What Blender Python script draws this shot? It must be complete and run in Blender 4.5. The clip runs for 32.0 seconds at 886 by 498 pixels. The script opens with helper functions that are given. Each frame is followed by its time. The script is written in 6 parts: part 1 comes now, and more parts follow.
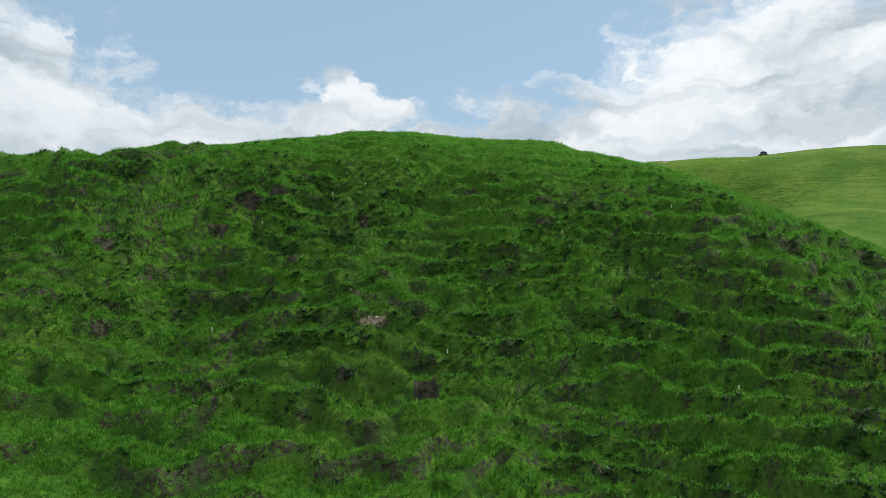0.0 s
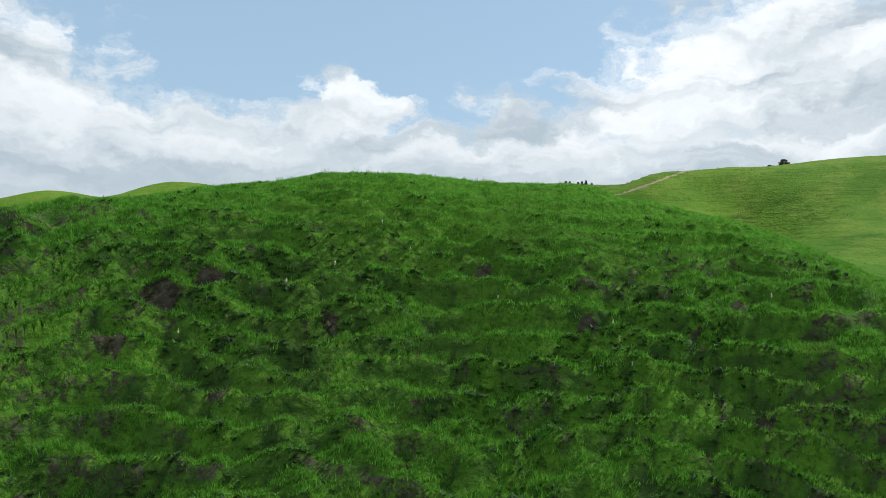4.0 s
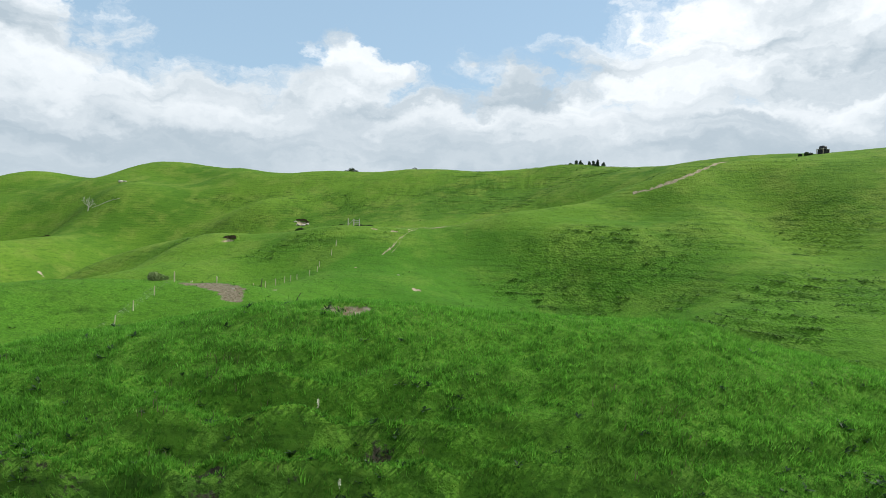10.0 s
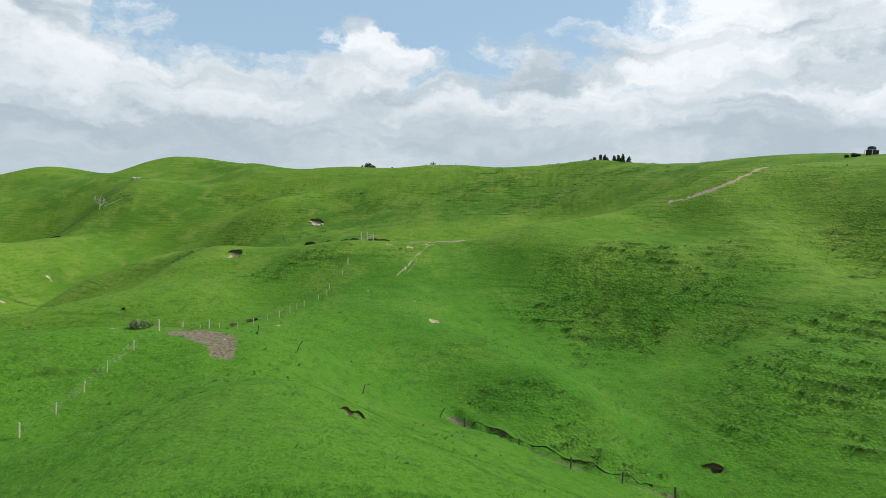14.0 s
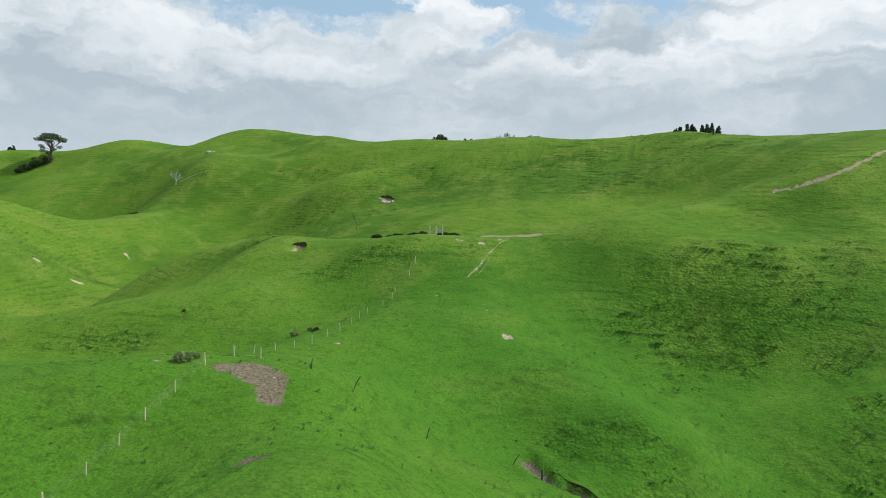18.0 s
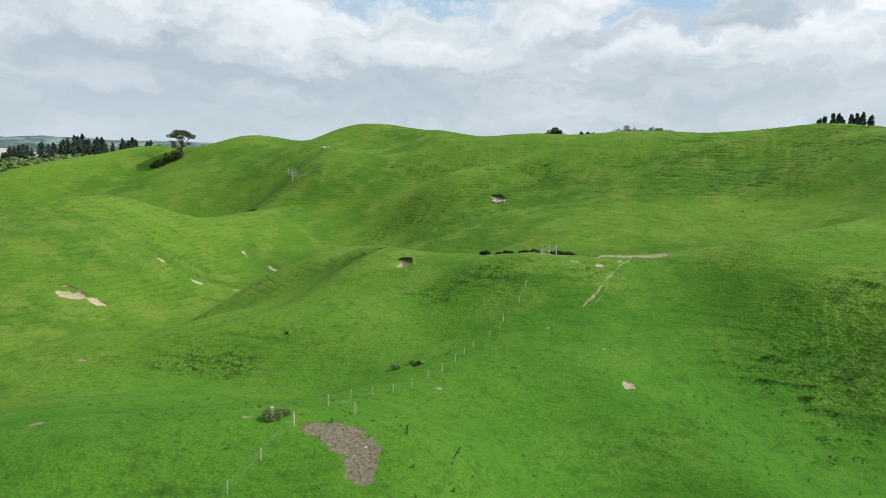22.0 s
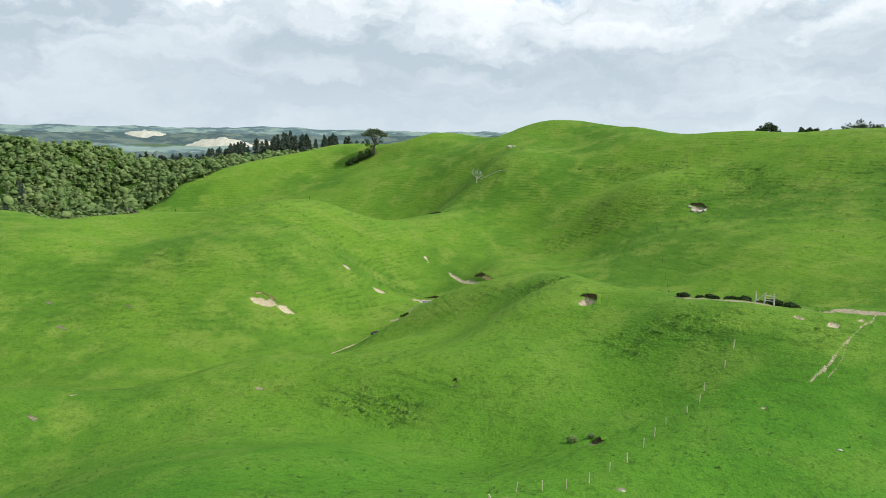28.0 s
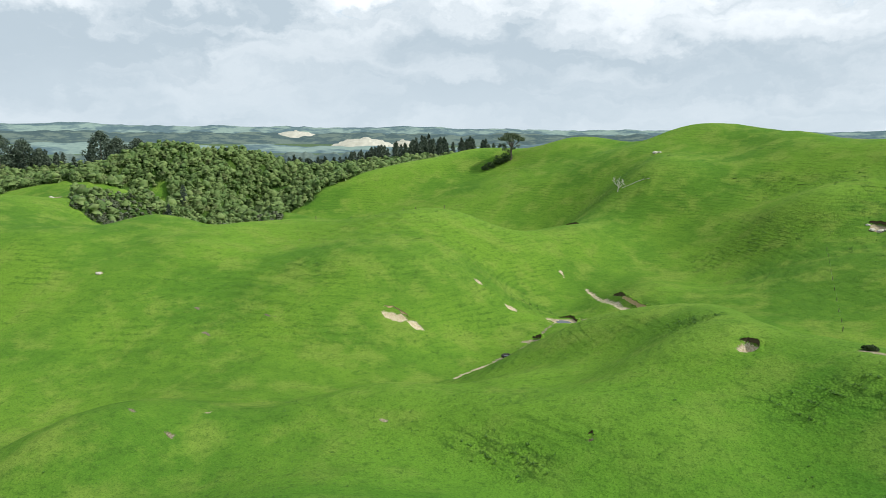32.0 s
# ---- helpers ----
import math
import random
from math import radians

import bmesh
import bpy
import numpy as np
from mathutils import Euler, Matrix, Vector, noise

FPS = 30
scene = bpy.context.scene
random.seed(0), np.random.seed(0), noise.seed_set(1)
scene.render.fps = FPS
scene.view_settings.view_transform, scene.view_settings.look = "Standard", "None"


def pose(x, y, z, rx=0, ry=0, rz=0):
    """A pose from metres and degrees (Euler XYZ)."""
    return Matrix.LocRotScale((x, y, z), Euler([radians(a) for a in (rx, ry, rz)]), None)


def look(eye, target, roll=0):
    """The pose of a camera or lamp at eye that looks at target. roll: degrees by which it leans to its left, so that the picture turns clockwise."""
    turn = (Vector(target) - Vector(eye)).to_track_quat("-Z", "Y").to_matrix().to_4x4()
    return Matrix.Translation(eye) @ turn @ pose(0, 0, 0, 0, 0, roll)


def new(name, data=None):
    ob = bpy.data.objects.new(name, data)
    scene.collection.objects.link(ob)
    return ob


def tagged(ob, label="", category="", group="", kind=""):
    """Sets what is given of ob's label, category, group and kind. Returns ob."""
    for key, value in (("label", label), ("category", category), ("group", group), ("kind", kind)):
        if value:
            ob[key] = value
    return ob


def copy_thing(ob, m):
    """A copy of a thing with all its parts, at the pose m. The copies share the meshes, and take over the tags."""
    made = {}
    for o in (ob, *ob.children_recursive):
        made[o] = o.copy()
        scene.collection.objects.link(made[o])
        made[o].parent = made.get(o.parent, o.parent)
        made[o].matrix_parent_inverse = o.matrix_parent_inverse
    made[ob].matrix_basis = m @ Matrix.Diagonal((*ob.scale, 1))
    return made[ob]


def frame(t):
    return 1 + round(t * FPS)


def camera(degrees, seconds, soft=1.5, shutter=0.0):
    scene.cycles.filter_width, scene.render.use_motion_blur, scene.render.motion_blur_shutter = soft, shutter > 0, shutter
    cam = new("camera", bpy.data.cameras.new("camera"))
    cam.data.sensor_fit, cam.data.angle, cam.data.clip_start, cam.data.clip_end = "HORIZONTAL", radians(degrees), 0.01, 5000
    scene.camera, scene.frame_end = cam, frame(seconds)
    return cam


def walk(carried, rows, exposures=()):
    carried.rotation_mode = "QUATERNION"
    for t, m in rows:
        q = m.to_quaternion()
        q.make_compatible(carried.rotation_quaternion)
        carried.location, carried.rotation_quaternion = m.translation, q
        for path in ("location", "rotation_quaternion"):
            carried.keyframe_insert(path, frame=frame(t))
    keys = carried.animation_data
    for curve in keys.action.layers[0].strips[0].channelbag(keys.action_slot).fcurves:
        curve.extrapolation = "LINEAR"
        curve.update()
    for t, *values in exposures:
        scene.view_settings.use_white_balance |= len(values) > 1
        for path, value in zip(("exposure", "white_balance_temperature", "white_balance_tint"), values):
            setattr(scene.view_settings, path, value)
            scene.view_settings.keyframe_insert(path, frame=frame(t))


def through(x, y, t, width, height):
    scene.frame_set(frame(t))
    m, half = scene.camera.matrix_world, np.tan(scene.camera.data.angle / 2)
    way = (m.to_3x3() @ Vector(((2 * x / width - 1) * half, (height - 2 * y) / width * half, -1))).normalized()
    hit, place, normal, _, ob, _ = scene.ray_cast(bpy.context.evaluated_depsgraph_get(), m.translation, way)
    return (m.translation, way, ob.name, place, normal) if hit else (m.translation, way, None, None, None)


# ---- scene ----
cam = camera(66.5, 32.0, soft=0.8)
METRES, EYE, TILT, LEAN, TURN = 100.0, 40.0, 0.67, -1.98, 0.0
ROWS = [
    (0.0, 0.0, 0.0, 0.0, 0.0, 0.0, -0.0),
    (0.5, 0.0, 0.0204, 0.0069, -0.0, -0.01, 0.0),
    (1.0, 0.0001, 0.0391, 0.0137, 0.0, -0.02, 0.01),
    (1.5, 0.0004, 0.0589, 0.0211, -0.0, -0.03, 0.02),
    (2.0, 0.0005, 0.077, 0.0279, -0.01, -0.05, 0.01),
    (2.5, 0.0001, 0.0964, 0.0349, -0.02, -0.04, 0.0),
    (4.5, -0.0019, 0.1685, 0.0647, -0.01, -0.22, -0.01),
    (5.0, -0.0023, 0.1864, 0.0725, 0.02, -0.26, 0.01),
    (5.5, -0.0031, 0.2023, 0.0801, 0.02, -0.42, 0.0),
    (6.0, -0.0038, 0.2197, 0.088, 0.05, -0.59, 0.03),
    (6.5, -0.0044, 0.236, 0.0954, 0.06, -0.77, 0.04),
    (7.0, -0.0049, 0.2538, 0.1032, 0.1, -1.02, 0.07),
    (7.5, -0.0054, 0.2706, 0.1103, 0.14, -1.35, 0.06),
    (8.0, -0.0059, 0.2884, 0.118, 0.17, -1.81, 0.06),
    (8.5, -0.0062, 0.3051, 0.1244, 0.17, -2.16, 0.07),
    (9.0, -0.0064, 0.3226, 0.1316, 0.16, -2.44, 0.08),
    (9.5, -0.0064, 0.3386, 0.1388, 0.16, -2.65, 0.08),
    (10.0, -0.0065, 0.3558, 0.1472, 0.23, -2.85, 0.1),
    (10.5, -0.0066, 0.3713, 0.1548, 0.29, -2.9, 0.11),
    (11.0, -0.007, 0.3876, 0.163, 0.37, -2.98, 0.1),
    (11.5, -0.0073, 0.402, 0.1705, 0.47, -3.04, 0.09),
    (12.0, -0.0075, 0.4172, 0.1786, 0.62, -3.1, 0.09),
    (12.5, -0.008, 0.4311, 0.1859, 0.8, -3.17, 0.1),
    (13.0, -0.0092, 0.446, 0.1933, 1.12, -3.25, 0.12),
    (13.5, -0.01, 0.4595, 0.2, 1.43, -3.56, 0.13),
    (14.0, -0.0098, 0.4742, 0.2078, 1.81, -4.02, 0.15),
    (14.5, -0.0101, 0.4882, 0.215, 2.19, -4.49, 0.16),
    (16.5, -0.0134, 0.5453, 0.2455, 4.88, -6.37, 0.2),
    (17.0, -0.0145, 0.5593, 0.2528, 5.93, -6.69, 0.24),
    (17.5, -0.0156, 0.5716, 0.2599, 6.92, -6.93, 0.28),
    (18.0, -0.0174, 0.5846, 0.267, 7.96, -7.15, 0.29),
    (18.5, -0.0189, 0.5963, 0.274, 8.98, -7.36, 0.34),
    (19.0, -0.021, 0.609, 0.2813, 10.07, -7.54, 0.37),
    (19.5, -0.0227, 0.6207, 0.2876, 11.1, -7.68, 0.41),
    (20.0, -0.0244, 0.6332, 0.2946, 12.34, -7.83, 0.46),
    (20.5, -0.0262, 0.6443, 0.3014, 13.54, -7.97, 0.5),
    (21.0, -0.0284, 0.6563, 0.3083, 14.81, -8.1, 0.55),
    (21.5, -0.031, 0.6673, 0.3147, 16.05, -8.21, 0.6),
    (22.0, -0.0335, 0.6795, 0.3214, 17.43, -8.33, 0.64),
    (22.5, -0.036, 0.691, 0.3288, 18.83, -8.45, 0.68),
    (23.0, -0.0386, 0.7018, 0.335, 20.14, -8.54, 0.72),
    (23.5, -0.0417, 0.7134, 0.3418, 21.46, -8.65, 0.77),
    (24.0, -0.0446, 0.7234, 0.3477, 22.67, -8.75, 0.82),
    (24.5, -0.0479, 0.7344, 0.3538, 23.99, -8.87, 0.85),
    (25.0, -0.0508, 0.7442, 0.3593, 25.22, -8.98, 0.87),
    (25.5, -0.0544, 0.7553, 0.3651, 26.59, -9.08, 0.9),
    (27.5, -0.0711, 0.7924, 0.3882, 31.8, -9.26, 1.08),
    (28.0, -0.0759, 0.8015, 0.3932, 33.15, -9.27, 1.11),
    (28.5, -0.0822, 0.812, 0.3984, 34.7, -9.28, 1.16),
    (29.0, -0.0878, 0.8199, 0.4039, 36.15, -9.28, 1.16),
    (29.5, -0.0945, 0.8299, 0.4091, 37.72, -9.24, 1.19),
    (30.0, -0.1002, 0.8379, 0.4149, 39.04, -9.24, 1.22),
    (30.5, -0.1073, 0.847, 0.4202, 40.45, -9.22, 1.22),
    (31.0, -0.114, 0.8552, 0.4252, 41.8, -9.21, 1.27),
    (31.5, -0.1213, 0.8644, 0.4303, 43.29, -9.21, 1.31),
    (32.0, -0.1282, 0.8718, 0.4344, 44.62, -9.18, 1.33),
]
walk(cam, [(t, pose(0, 0, EYE, TILT, LEAN, TURN) @ pose(METRES * x, METRES * y, METRES * z, 90 + pitch, roll, yaw)) for t, x, y, z, yaw, pitch, roll in ROWS],
     [(0, -0.25), (4, -0.15), (7, -0.06), (10, -0.12), (13, -0.22), (19, -0.26), (25, -0.06), (32, 0.0)])

# ---- daylight: a broken cloud sky and one sun ----
SUN_AZ, SUN_EL = 64.0, 46.0        # compass turn from +y towards +x, height over the horizon
sky_world = bpy.data.worlds.new("sky_world")
scene.world = sky_world
sky_world.use_nodes = True
SKY_STRENGTH = 0.13


class Tree:
    """A short way to wire shader nodes."""

    def __init__(self, tree):
        self.t = tree
        self.t.nodes.clear()

    def add(self, kind, **values):
        n = self.t.nodes.new(kind)
        for k, v in values.items():
            if k == "op":
                n.operation = v
            elif k == "blend":
                n.blend_type = v
            elif k == "data":
                n.data_type = v
            elif k == "kind":
                n.feature = v
            elif k == "attribute":
                n.attribute_name = v
        return n

    def link(self, a, b):
        self.t.links.new(a, b)

    def put(self, socket, v):
        if isinstance(v, bpy.types.NodeSocket):
            self.link(v, socket)
        else:
            socket.default_value = v

    def math(self, op, a, b=0.0, c=None, clamp=False):
        n = self.add("ShaderNodeMath", op=op)
        n.use_clamp = clamp
        self.put(n.inputs[0], a)
        self.put(n.inputs[1], b)
        if c is not None:
            self.put(n.inputs[2], c)
        return n.outputs[0]

    def step(self, v, lo, hi, a=0.0, b=1.0):
        n = self.add("ShaderNodeMapRange")
        n.interpolation_type = "SMOOTHSTEP"
        for i, q in enumerate((v, lo, hi, a, b)):
            self.put(n.inputs[i], q)
        return n.outputs[0]

    def mix(self, f, a, b, blend="MIX"):
        n = self.add("ShaderNodeMix", data="RGBA", blend=blend)
        n.clamp_factor = True
        self.put(n.inputs["Factor"], f)
        for key, v in ((6, a), (7, b)):
            self.put(n.inputs[key], (*v, 1.0) if isinstance(v, tuple) and len(v) == 3 else v)
        return n.outputs[2]

    def noise(self, vec, scale, detail=4.0, rough=0.55, warp=0.0):
        n = self.add("ShaderNodeTexNoise")
        self.put(n.inputs["Vector"], vec)
        n.inputs["Scale"].default_value, n.inputs["Detail"].default_value = scale, detail
        n.inputs["Roughness"].default_value, n.inputs["Distortion"].default_value = rough, warp
        return n.outputs["Fac"]

    def vec(self, x, y, z=0.0):
        n = self.add("ShaderNodeCombineXYZ")
        for i, q in enumerate((x, y, z)):
            self.put(n.inputs[i], q)
        return n.outputs[0]


def cloudy_sky():
    w = Tree(sky_world.node_tree)
    sky = w.add("ShaderNodeTexSky")
    sky.sky_type = "NISHITA"
    sky.sun_disc = False
    sky.sun_elevation, sky.sun_rotation = radians(SUN_EL), radians(SUN_AZ)
    sky.air_density, sky.dust_density, sky.ozone_density = 1.0, 0.6, 1.4
    way = w.add("ShaderNodeSeparateXYZ")
    w.link(w.add("ShaderNodeTexCoord").outputs["Generated"], way.inputs[0])
    az = w.math("ARCTAN2", way.outputs[0], way.outputs[1])
    az = w.math("MULTIPLY", az, 57.2958)
    el = w.math("MULTIPLY", w.math("ARCSINE", way.outputs[2]), 57.2958)
    warp = w.noise(w.vec(w.math("MULTIPLY", az, 0.16), w.math("MULTIPLY", el, 0.22), 5.0), 1.0, 5.0, 0.6)
    bend = w.noise(w.vec(w.math("MULTIPLY", az, 0.16), w.math("MULTIPLY", el, 0.22), 9.0), 1.0, 5.0, 0.6)
    az = w.math("ADD", az, w.math("MULTIPLY", w.math("SUBTRACT", warp, 0.5), 16.0))
    el = w.math("ADD", el, w.math("MULTIPLY", w.math("SUBTRACT", bend, 0.5), 7.0))
    flat = w.vec(w.math("MULTIPLY", az, 0.1), w.math("MULTIPLY", el, 0.19), 0.37)
    puff = w.noise(flat, 1.15, 8.0, 0.56, 0.25)
    fine = w.noise(flat, 3.4, 6.0, 0.6)
    edge = w.math("ADD", w.math("MULTIPLY", w.math("SUBTRACT", puff, 0.5), 1.9), w.math("MULTIPLY", w.math("SUBTRACT", fine, 0.5), 0.55))
    # cumulus heads: azimuth, elevation, half-width and half-height in degrees
    heads = [(27, 14, 13, 10), (38, 12, 14, 13), (19, 9, 9, 7), (-32, 8.5, 10, 7.5), (-44, 9, 12, 9), (-21, 6.5, 10, 5.5), (-9, 10.5, 3.5, 4.5), (4, 9, 6, 6.0), (-3, 5, 16, 5.0), (12, 6, 10, 4), (-60, 14, 24, 16), (-85, 12, 30, 16)]
    body = None
    for a, e, wide, high in heads:
        u = w.math("DIVIDE", w.math("SUBTRACT", az, float(a)), float(wide))
        v = w.math("DIVIDE", w.math("SUBTRACT", el, float(e)), float(high))
        r = w.math("SUBTRACT", 1.0, w.math("SQRT", w.math("ADD", w.math("MULTIPLY", u, u), w.math("MULTIPLY", v, v))))
        body = r if body is None else w.math("MAXIMUM", body, r)
    body = w.math("MAXIMUM", body, w.step(el, 17.0, 6.5, -0.8, 0.9))
    far_side = w.step(w.math("ABSOLUTE", az), 46.0, 70.0, -0.6, 0.6)
    body = w.math("MAXIMUM", body, far_side)
    body = w.math("MAXIMUM", body, w.step(el, 27.0, 40.0, -0.7, 0.12))
    dense = w.step(w.math("ADD", body, edge), -0.08, 0.42)
    shade = w.noise(w.vec(w.math("MULTIPLY", az, 0.06), w.math("MULTIPLY", el, 0.24), 2.1), 1.1, 4.5, 0.5, 0.3)
    tone = w.math("ADD", w.step(shade, 0.3, 0.68, 0.0, 1.0), w.math("MULTIPLY", w.math("SUBTRACT", fine, 0.5), 0.35))
    # flat grey bases under the white heads
    base_low = w.step(w.math("ADD", el, w.math("MULTIPLY", puff, 4.0)), 8.0, 12.5, 0.5, 1.0)
    tone = w.math("MULTIPLY", tone, base_low)
    tone = w.math("SUBTRACT", tone, w.step(az, 4.0, -40.0, 0.0, 0.16))
    low = w.step(el, 7.0, 0.0)
    white = w.mix(tone, (4.1, 4.9, 5.55), (8.5, 8.9, 9.2))
    white = w.mix(w.math("MULTIPLY", low, 0.5), white, (5.3, 6.1, 6.7))
    clear = w.mix(0.62, sky.outputs[0], (3.9, 5.7, 7.3))
    colour = w.mix(dense, clear, white)
    back = w.add("ShaderNodeBackground")
    w.link(colour, back.inputs[0])
    back.inputs[1].default_value = SKY_STRENGTH
    w.link(back.outputs[0], w.add("ShaderNodeOutputWorld").inputs[0])


cloudy_sky()
sun = new("sun", bpy.data.lights.new("sun", "SUN"))
sun.data.energy, sun.data.angle, sun.data.color = 4.4, radians(0.6), (1.0, 0.95, 0.87)
sun_way = Vector((math.sin(radians(SUN_AZ)) * math.cos(radians(SUN_EL)), math.cos(radians(SUN_AZ)) * math.cos(radians(SUN_EL)), math.sin(radians(SUN_EL))))
sun.matrix_world = look(sun_way * 900 + Vector((0, 200, 0)), (0, 200, 0))

# ---- lie of the land: a plain with one swell or hollow per landform ----
PLAIN = 20.0
SWELLS = []


def swell(x, y, rise, along, across, turn):
    """A rounded spur (rise > 0) or hollow (rise < 0), with its half-lengths and the turn of its long axis in degrees."""
    SWELLS.append((x, y, rise, along, across, turn))


# the near knoll and its steep face
swell(-15.9, 41.5, -2.34, 4.0, 3.8, 39.3)
swell(6.5, 24.8, -2.12, 30.0, 5.2, 94.9)
swell(5.0, 46.1, 1.39, 12.9, 3.9, 73.1)
swell(21.8, 28.3, 1.19, 89.7, 4.6, 92.9)
swell(-0.9, 48.3, -1.13, 4.0, 3.9, 39.9)
swell(5.9, 31.3, -0.53, 125.6, 4.1, 75.4)
# the mud flat and the drain gully
swell(-60.7, 49.7, 13.43, 82.8, 12.4, 7.1)
swell(-23.4, 106.9, -3.76, 16.2, 9.9, 162.5)
swell(-2.4, 64.5, 2.47, 17.8, 4.3, 1.8)
swell(-16.3, 104.4, 2.15, 5.7, 5.7, 20.4)
swell(-24.0, 39.5, 2.12, 8.6, 3.9, 68.6)
# the spur and the track saddle
swell(-26.5, 122.6, 27.65, 65.8, 30.5, 126.3)
swell(3.3, 119.8, -14.95, 78.2, 17.4, 147.5)
swell(-87.9, 117.8, 13.67, 68.3, 20.5, 122.3)
swell(12.0, 167.7, -5.99, 17.4, 11.0, 87.0)
swell(9.9, 134.7, 5.85, 6.9, 6.6, 103.2)
swell(-25.3, 124.1, 3.06, 6.4, 6.4, 168.4)
swell(-2.4, 132.7, -2.82, 19.0, 6.7, 143.6)
swell(9.6, 130.0, 2.74, 13.9, 6.6, 53.7)
# the ridge with the track
swell(42.1, 201.2, 16.76, 229.3, 28.0, 178.4)
swell(84.1, 191.5, -14.46, 41.0, 25.0, 171.2)
swell(-134.7, 125.7, 12.79, 24.8, 15.4, 110.2)
swell(-35.7, 179.8, -11.85, 14.6, 12.8, 147.6)
swell(-79.6, 193.0, -9.95, 13.3, 8.1, 73.2)
swell(75.6, 187.0, -6.56, 25.5, 8.9, 95.7)
swell(49.8, 201.2, -4.73, 9.5, 9.4, 94.6)
swell(-33.6, 187.6, 4.58, 15.6, 8.2, 46.0)
swell(14.3, 198.6, 3.73, 58.9, 12.3, 45.5)
swell(-114.4, 150.9, 3.15, 27.1, 8.5, 42.8)
swell(52.6, 188.7, 3.09, 34.7, 9.1, 18.1)
swell(-73.9, 155.8, -2.75, 33.0, 7.9, 2.0)
swell(15.9, 176.2, -2.72, 25.7, 8.2, 141.5)
swell(-86.3, 165.2, 2.23, 25.5, 8.4, 177.7)
swell(17.6, 224.0, -1.87, 29.5, 9.9, 17.5)
# slopes round the west valley
swell(117.7, 237.0, 37.87, 105.6, 78.4, 78.8)
swell(-133.5, 240.2, -25.77, 73.4, 26.3, 88.9)
swell(-123.5, 216.4, -6.78, 20.4, 12.4, 131.3)
swell(66.1, 221.7, 4.21, 26.8, 10.2, 81.8)
swell(-53.3, 224.7, -3.51, 16.8, 9.7, 103.3)
swell(-64.2, 227.8, 3.28, 10.2, 10.0, 113.2)
swell(-80.7, 226.9, -2.11, 40.9, 10.1, 18.1)
swell(-193.8, 144.3, -2.01, 15.0, 10.9, 144.2)
# far slopes
swell(-160.3, 255.4, 27.10, 63.7, 34.4, 177.8)
swell(-291.3, 168.2, 13.38, 60.3, 17.7, 119.4)
swell(-123.0, 294.5, 12.35, 19.3, 14.2, 107.5)
swell(-158.4, 269.3, -7.29, 40.2, 14.6, 2.2)
swell(-240.7, 200.5, 7.10, 40.5, 14.5, 117.8)
swell(42.2, 308.9, -5.15, 19.5, 13.8, 147.0)
swell(-179.6, 255.2, -4.77, 103.3, 13.1, 38.5)
swell(-237.1, 154.7, 2.94, 92.0, 13.5, 2.1)
# the skyline hills
swell(-359.0, 153.1, 28.67, 77.5, 50.0, 169.5)
swell(-8.5, 364.6, 22.53, 236.8, 67.3, 161.7)
swell(-325.6, 203.5, -14.74, 228.9, 16.4, 127.3)
swell(-101.6, 387.1, -8.33, 44.1, 16.8, 23.5)
swell(-93.6, 359.7, 7.43, 15.0, 14.5, 53.6)
swell(-220.7, 290.6, 5.69, 18.7, 18.1, 38.5)
swell(-175.0, 355.4, -5.56, 87.5, 16.4, 170.4)
swell(34.5, 359.5, -5.16, 20.2, 14.7, 47.2)
swell(-210.0, 334.9, -4.95, 49.0, 16.9, 114.9)
swell(64.2, 396.4, 4.57, 19.6, 16.6, 149.5)
swell(-176.2, 350.5, -2.57, 222.5, 15.8, 8.8)
swell(-18.7, 399.4, 1.52, 222.2, 18.3, 85.9)
# skyline hills and the bush country
swell(-14.3, 423.2, 29.36, 140.5, 49.2, 177.3)
swell(-217.6, 379.6, -9.53, 39.7, 18.9, 42.7)
swell(-159.1, 423.9, -6.66, 18.5, 17.5, 145.9)
swell(-123.5, 443.7, 6.32, 18.1, 18.0, 45.3)
swell(-188.6, 388.1, -5.40, 217.6, 28.3, 38.8)
swell(-172.6, 399.7, 5.33, 51.7, 16.9, 88.2)
swell(-157.3, 385.7, 3.80, 153.2, 15.9, 141.8)
swell(-170.9, 395.7, 3.44, 114.7, 19.2, 69.6)
swell(-69.7, 414.8, 2.80, 16.8, 16.6, 83.8)
swell(238.7, 468.3, 36.45, 225.5, 150.7, 131.6)
swell(-186.3, 482.1, 25.34, 191.3, 105.0, 52.0)
swell(-405.2, 228.6, 16.15, 34.4, 18.2, 9.3)
swell(-229.7, 464.1, -12.35, 22.0, 19.6, 66.6)
swell(-388.4, 337.7, 6.23, 25.1, 18.8, 154.2)
swell(-455.1, 316.2, 32.60, 63.4, 20.9, 81.1)
swell(-362.5, 402.3, 21.54, 49.2, 16.8, 58.7)
swell(-441.8, 280.5, 21.29, 63.1, 18.8, 6.7)
swell(-219.9, 491.6, 17.58, 50.2, 20.7, 3.6)
swell(-276.6, 460.0, 16.18, 109.4, 19.9, 4.3)
swell(-449.5, 266.4, -11.47, 35.6, 18.3, 137.0)
swell(-419.0, 315.3, -8.86, 103.5, 19.4, 21.6)
swell(-217.5, 488.9, -0.95, 45.1, 20.7, 68.5)
swell(-547.9, 274.5, 29.32, 222.2, 62.1, 71.2)
swell(-484.1, 554.3, 27.42, 103.7, 53.4, 9.8)

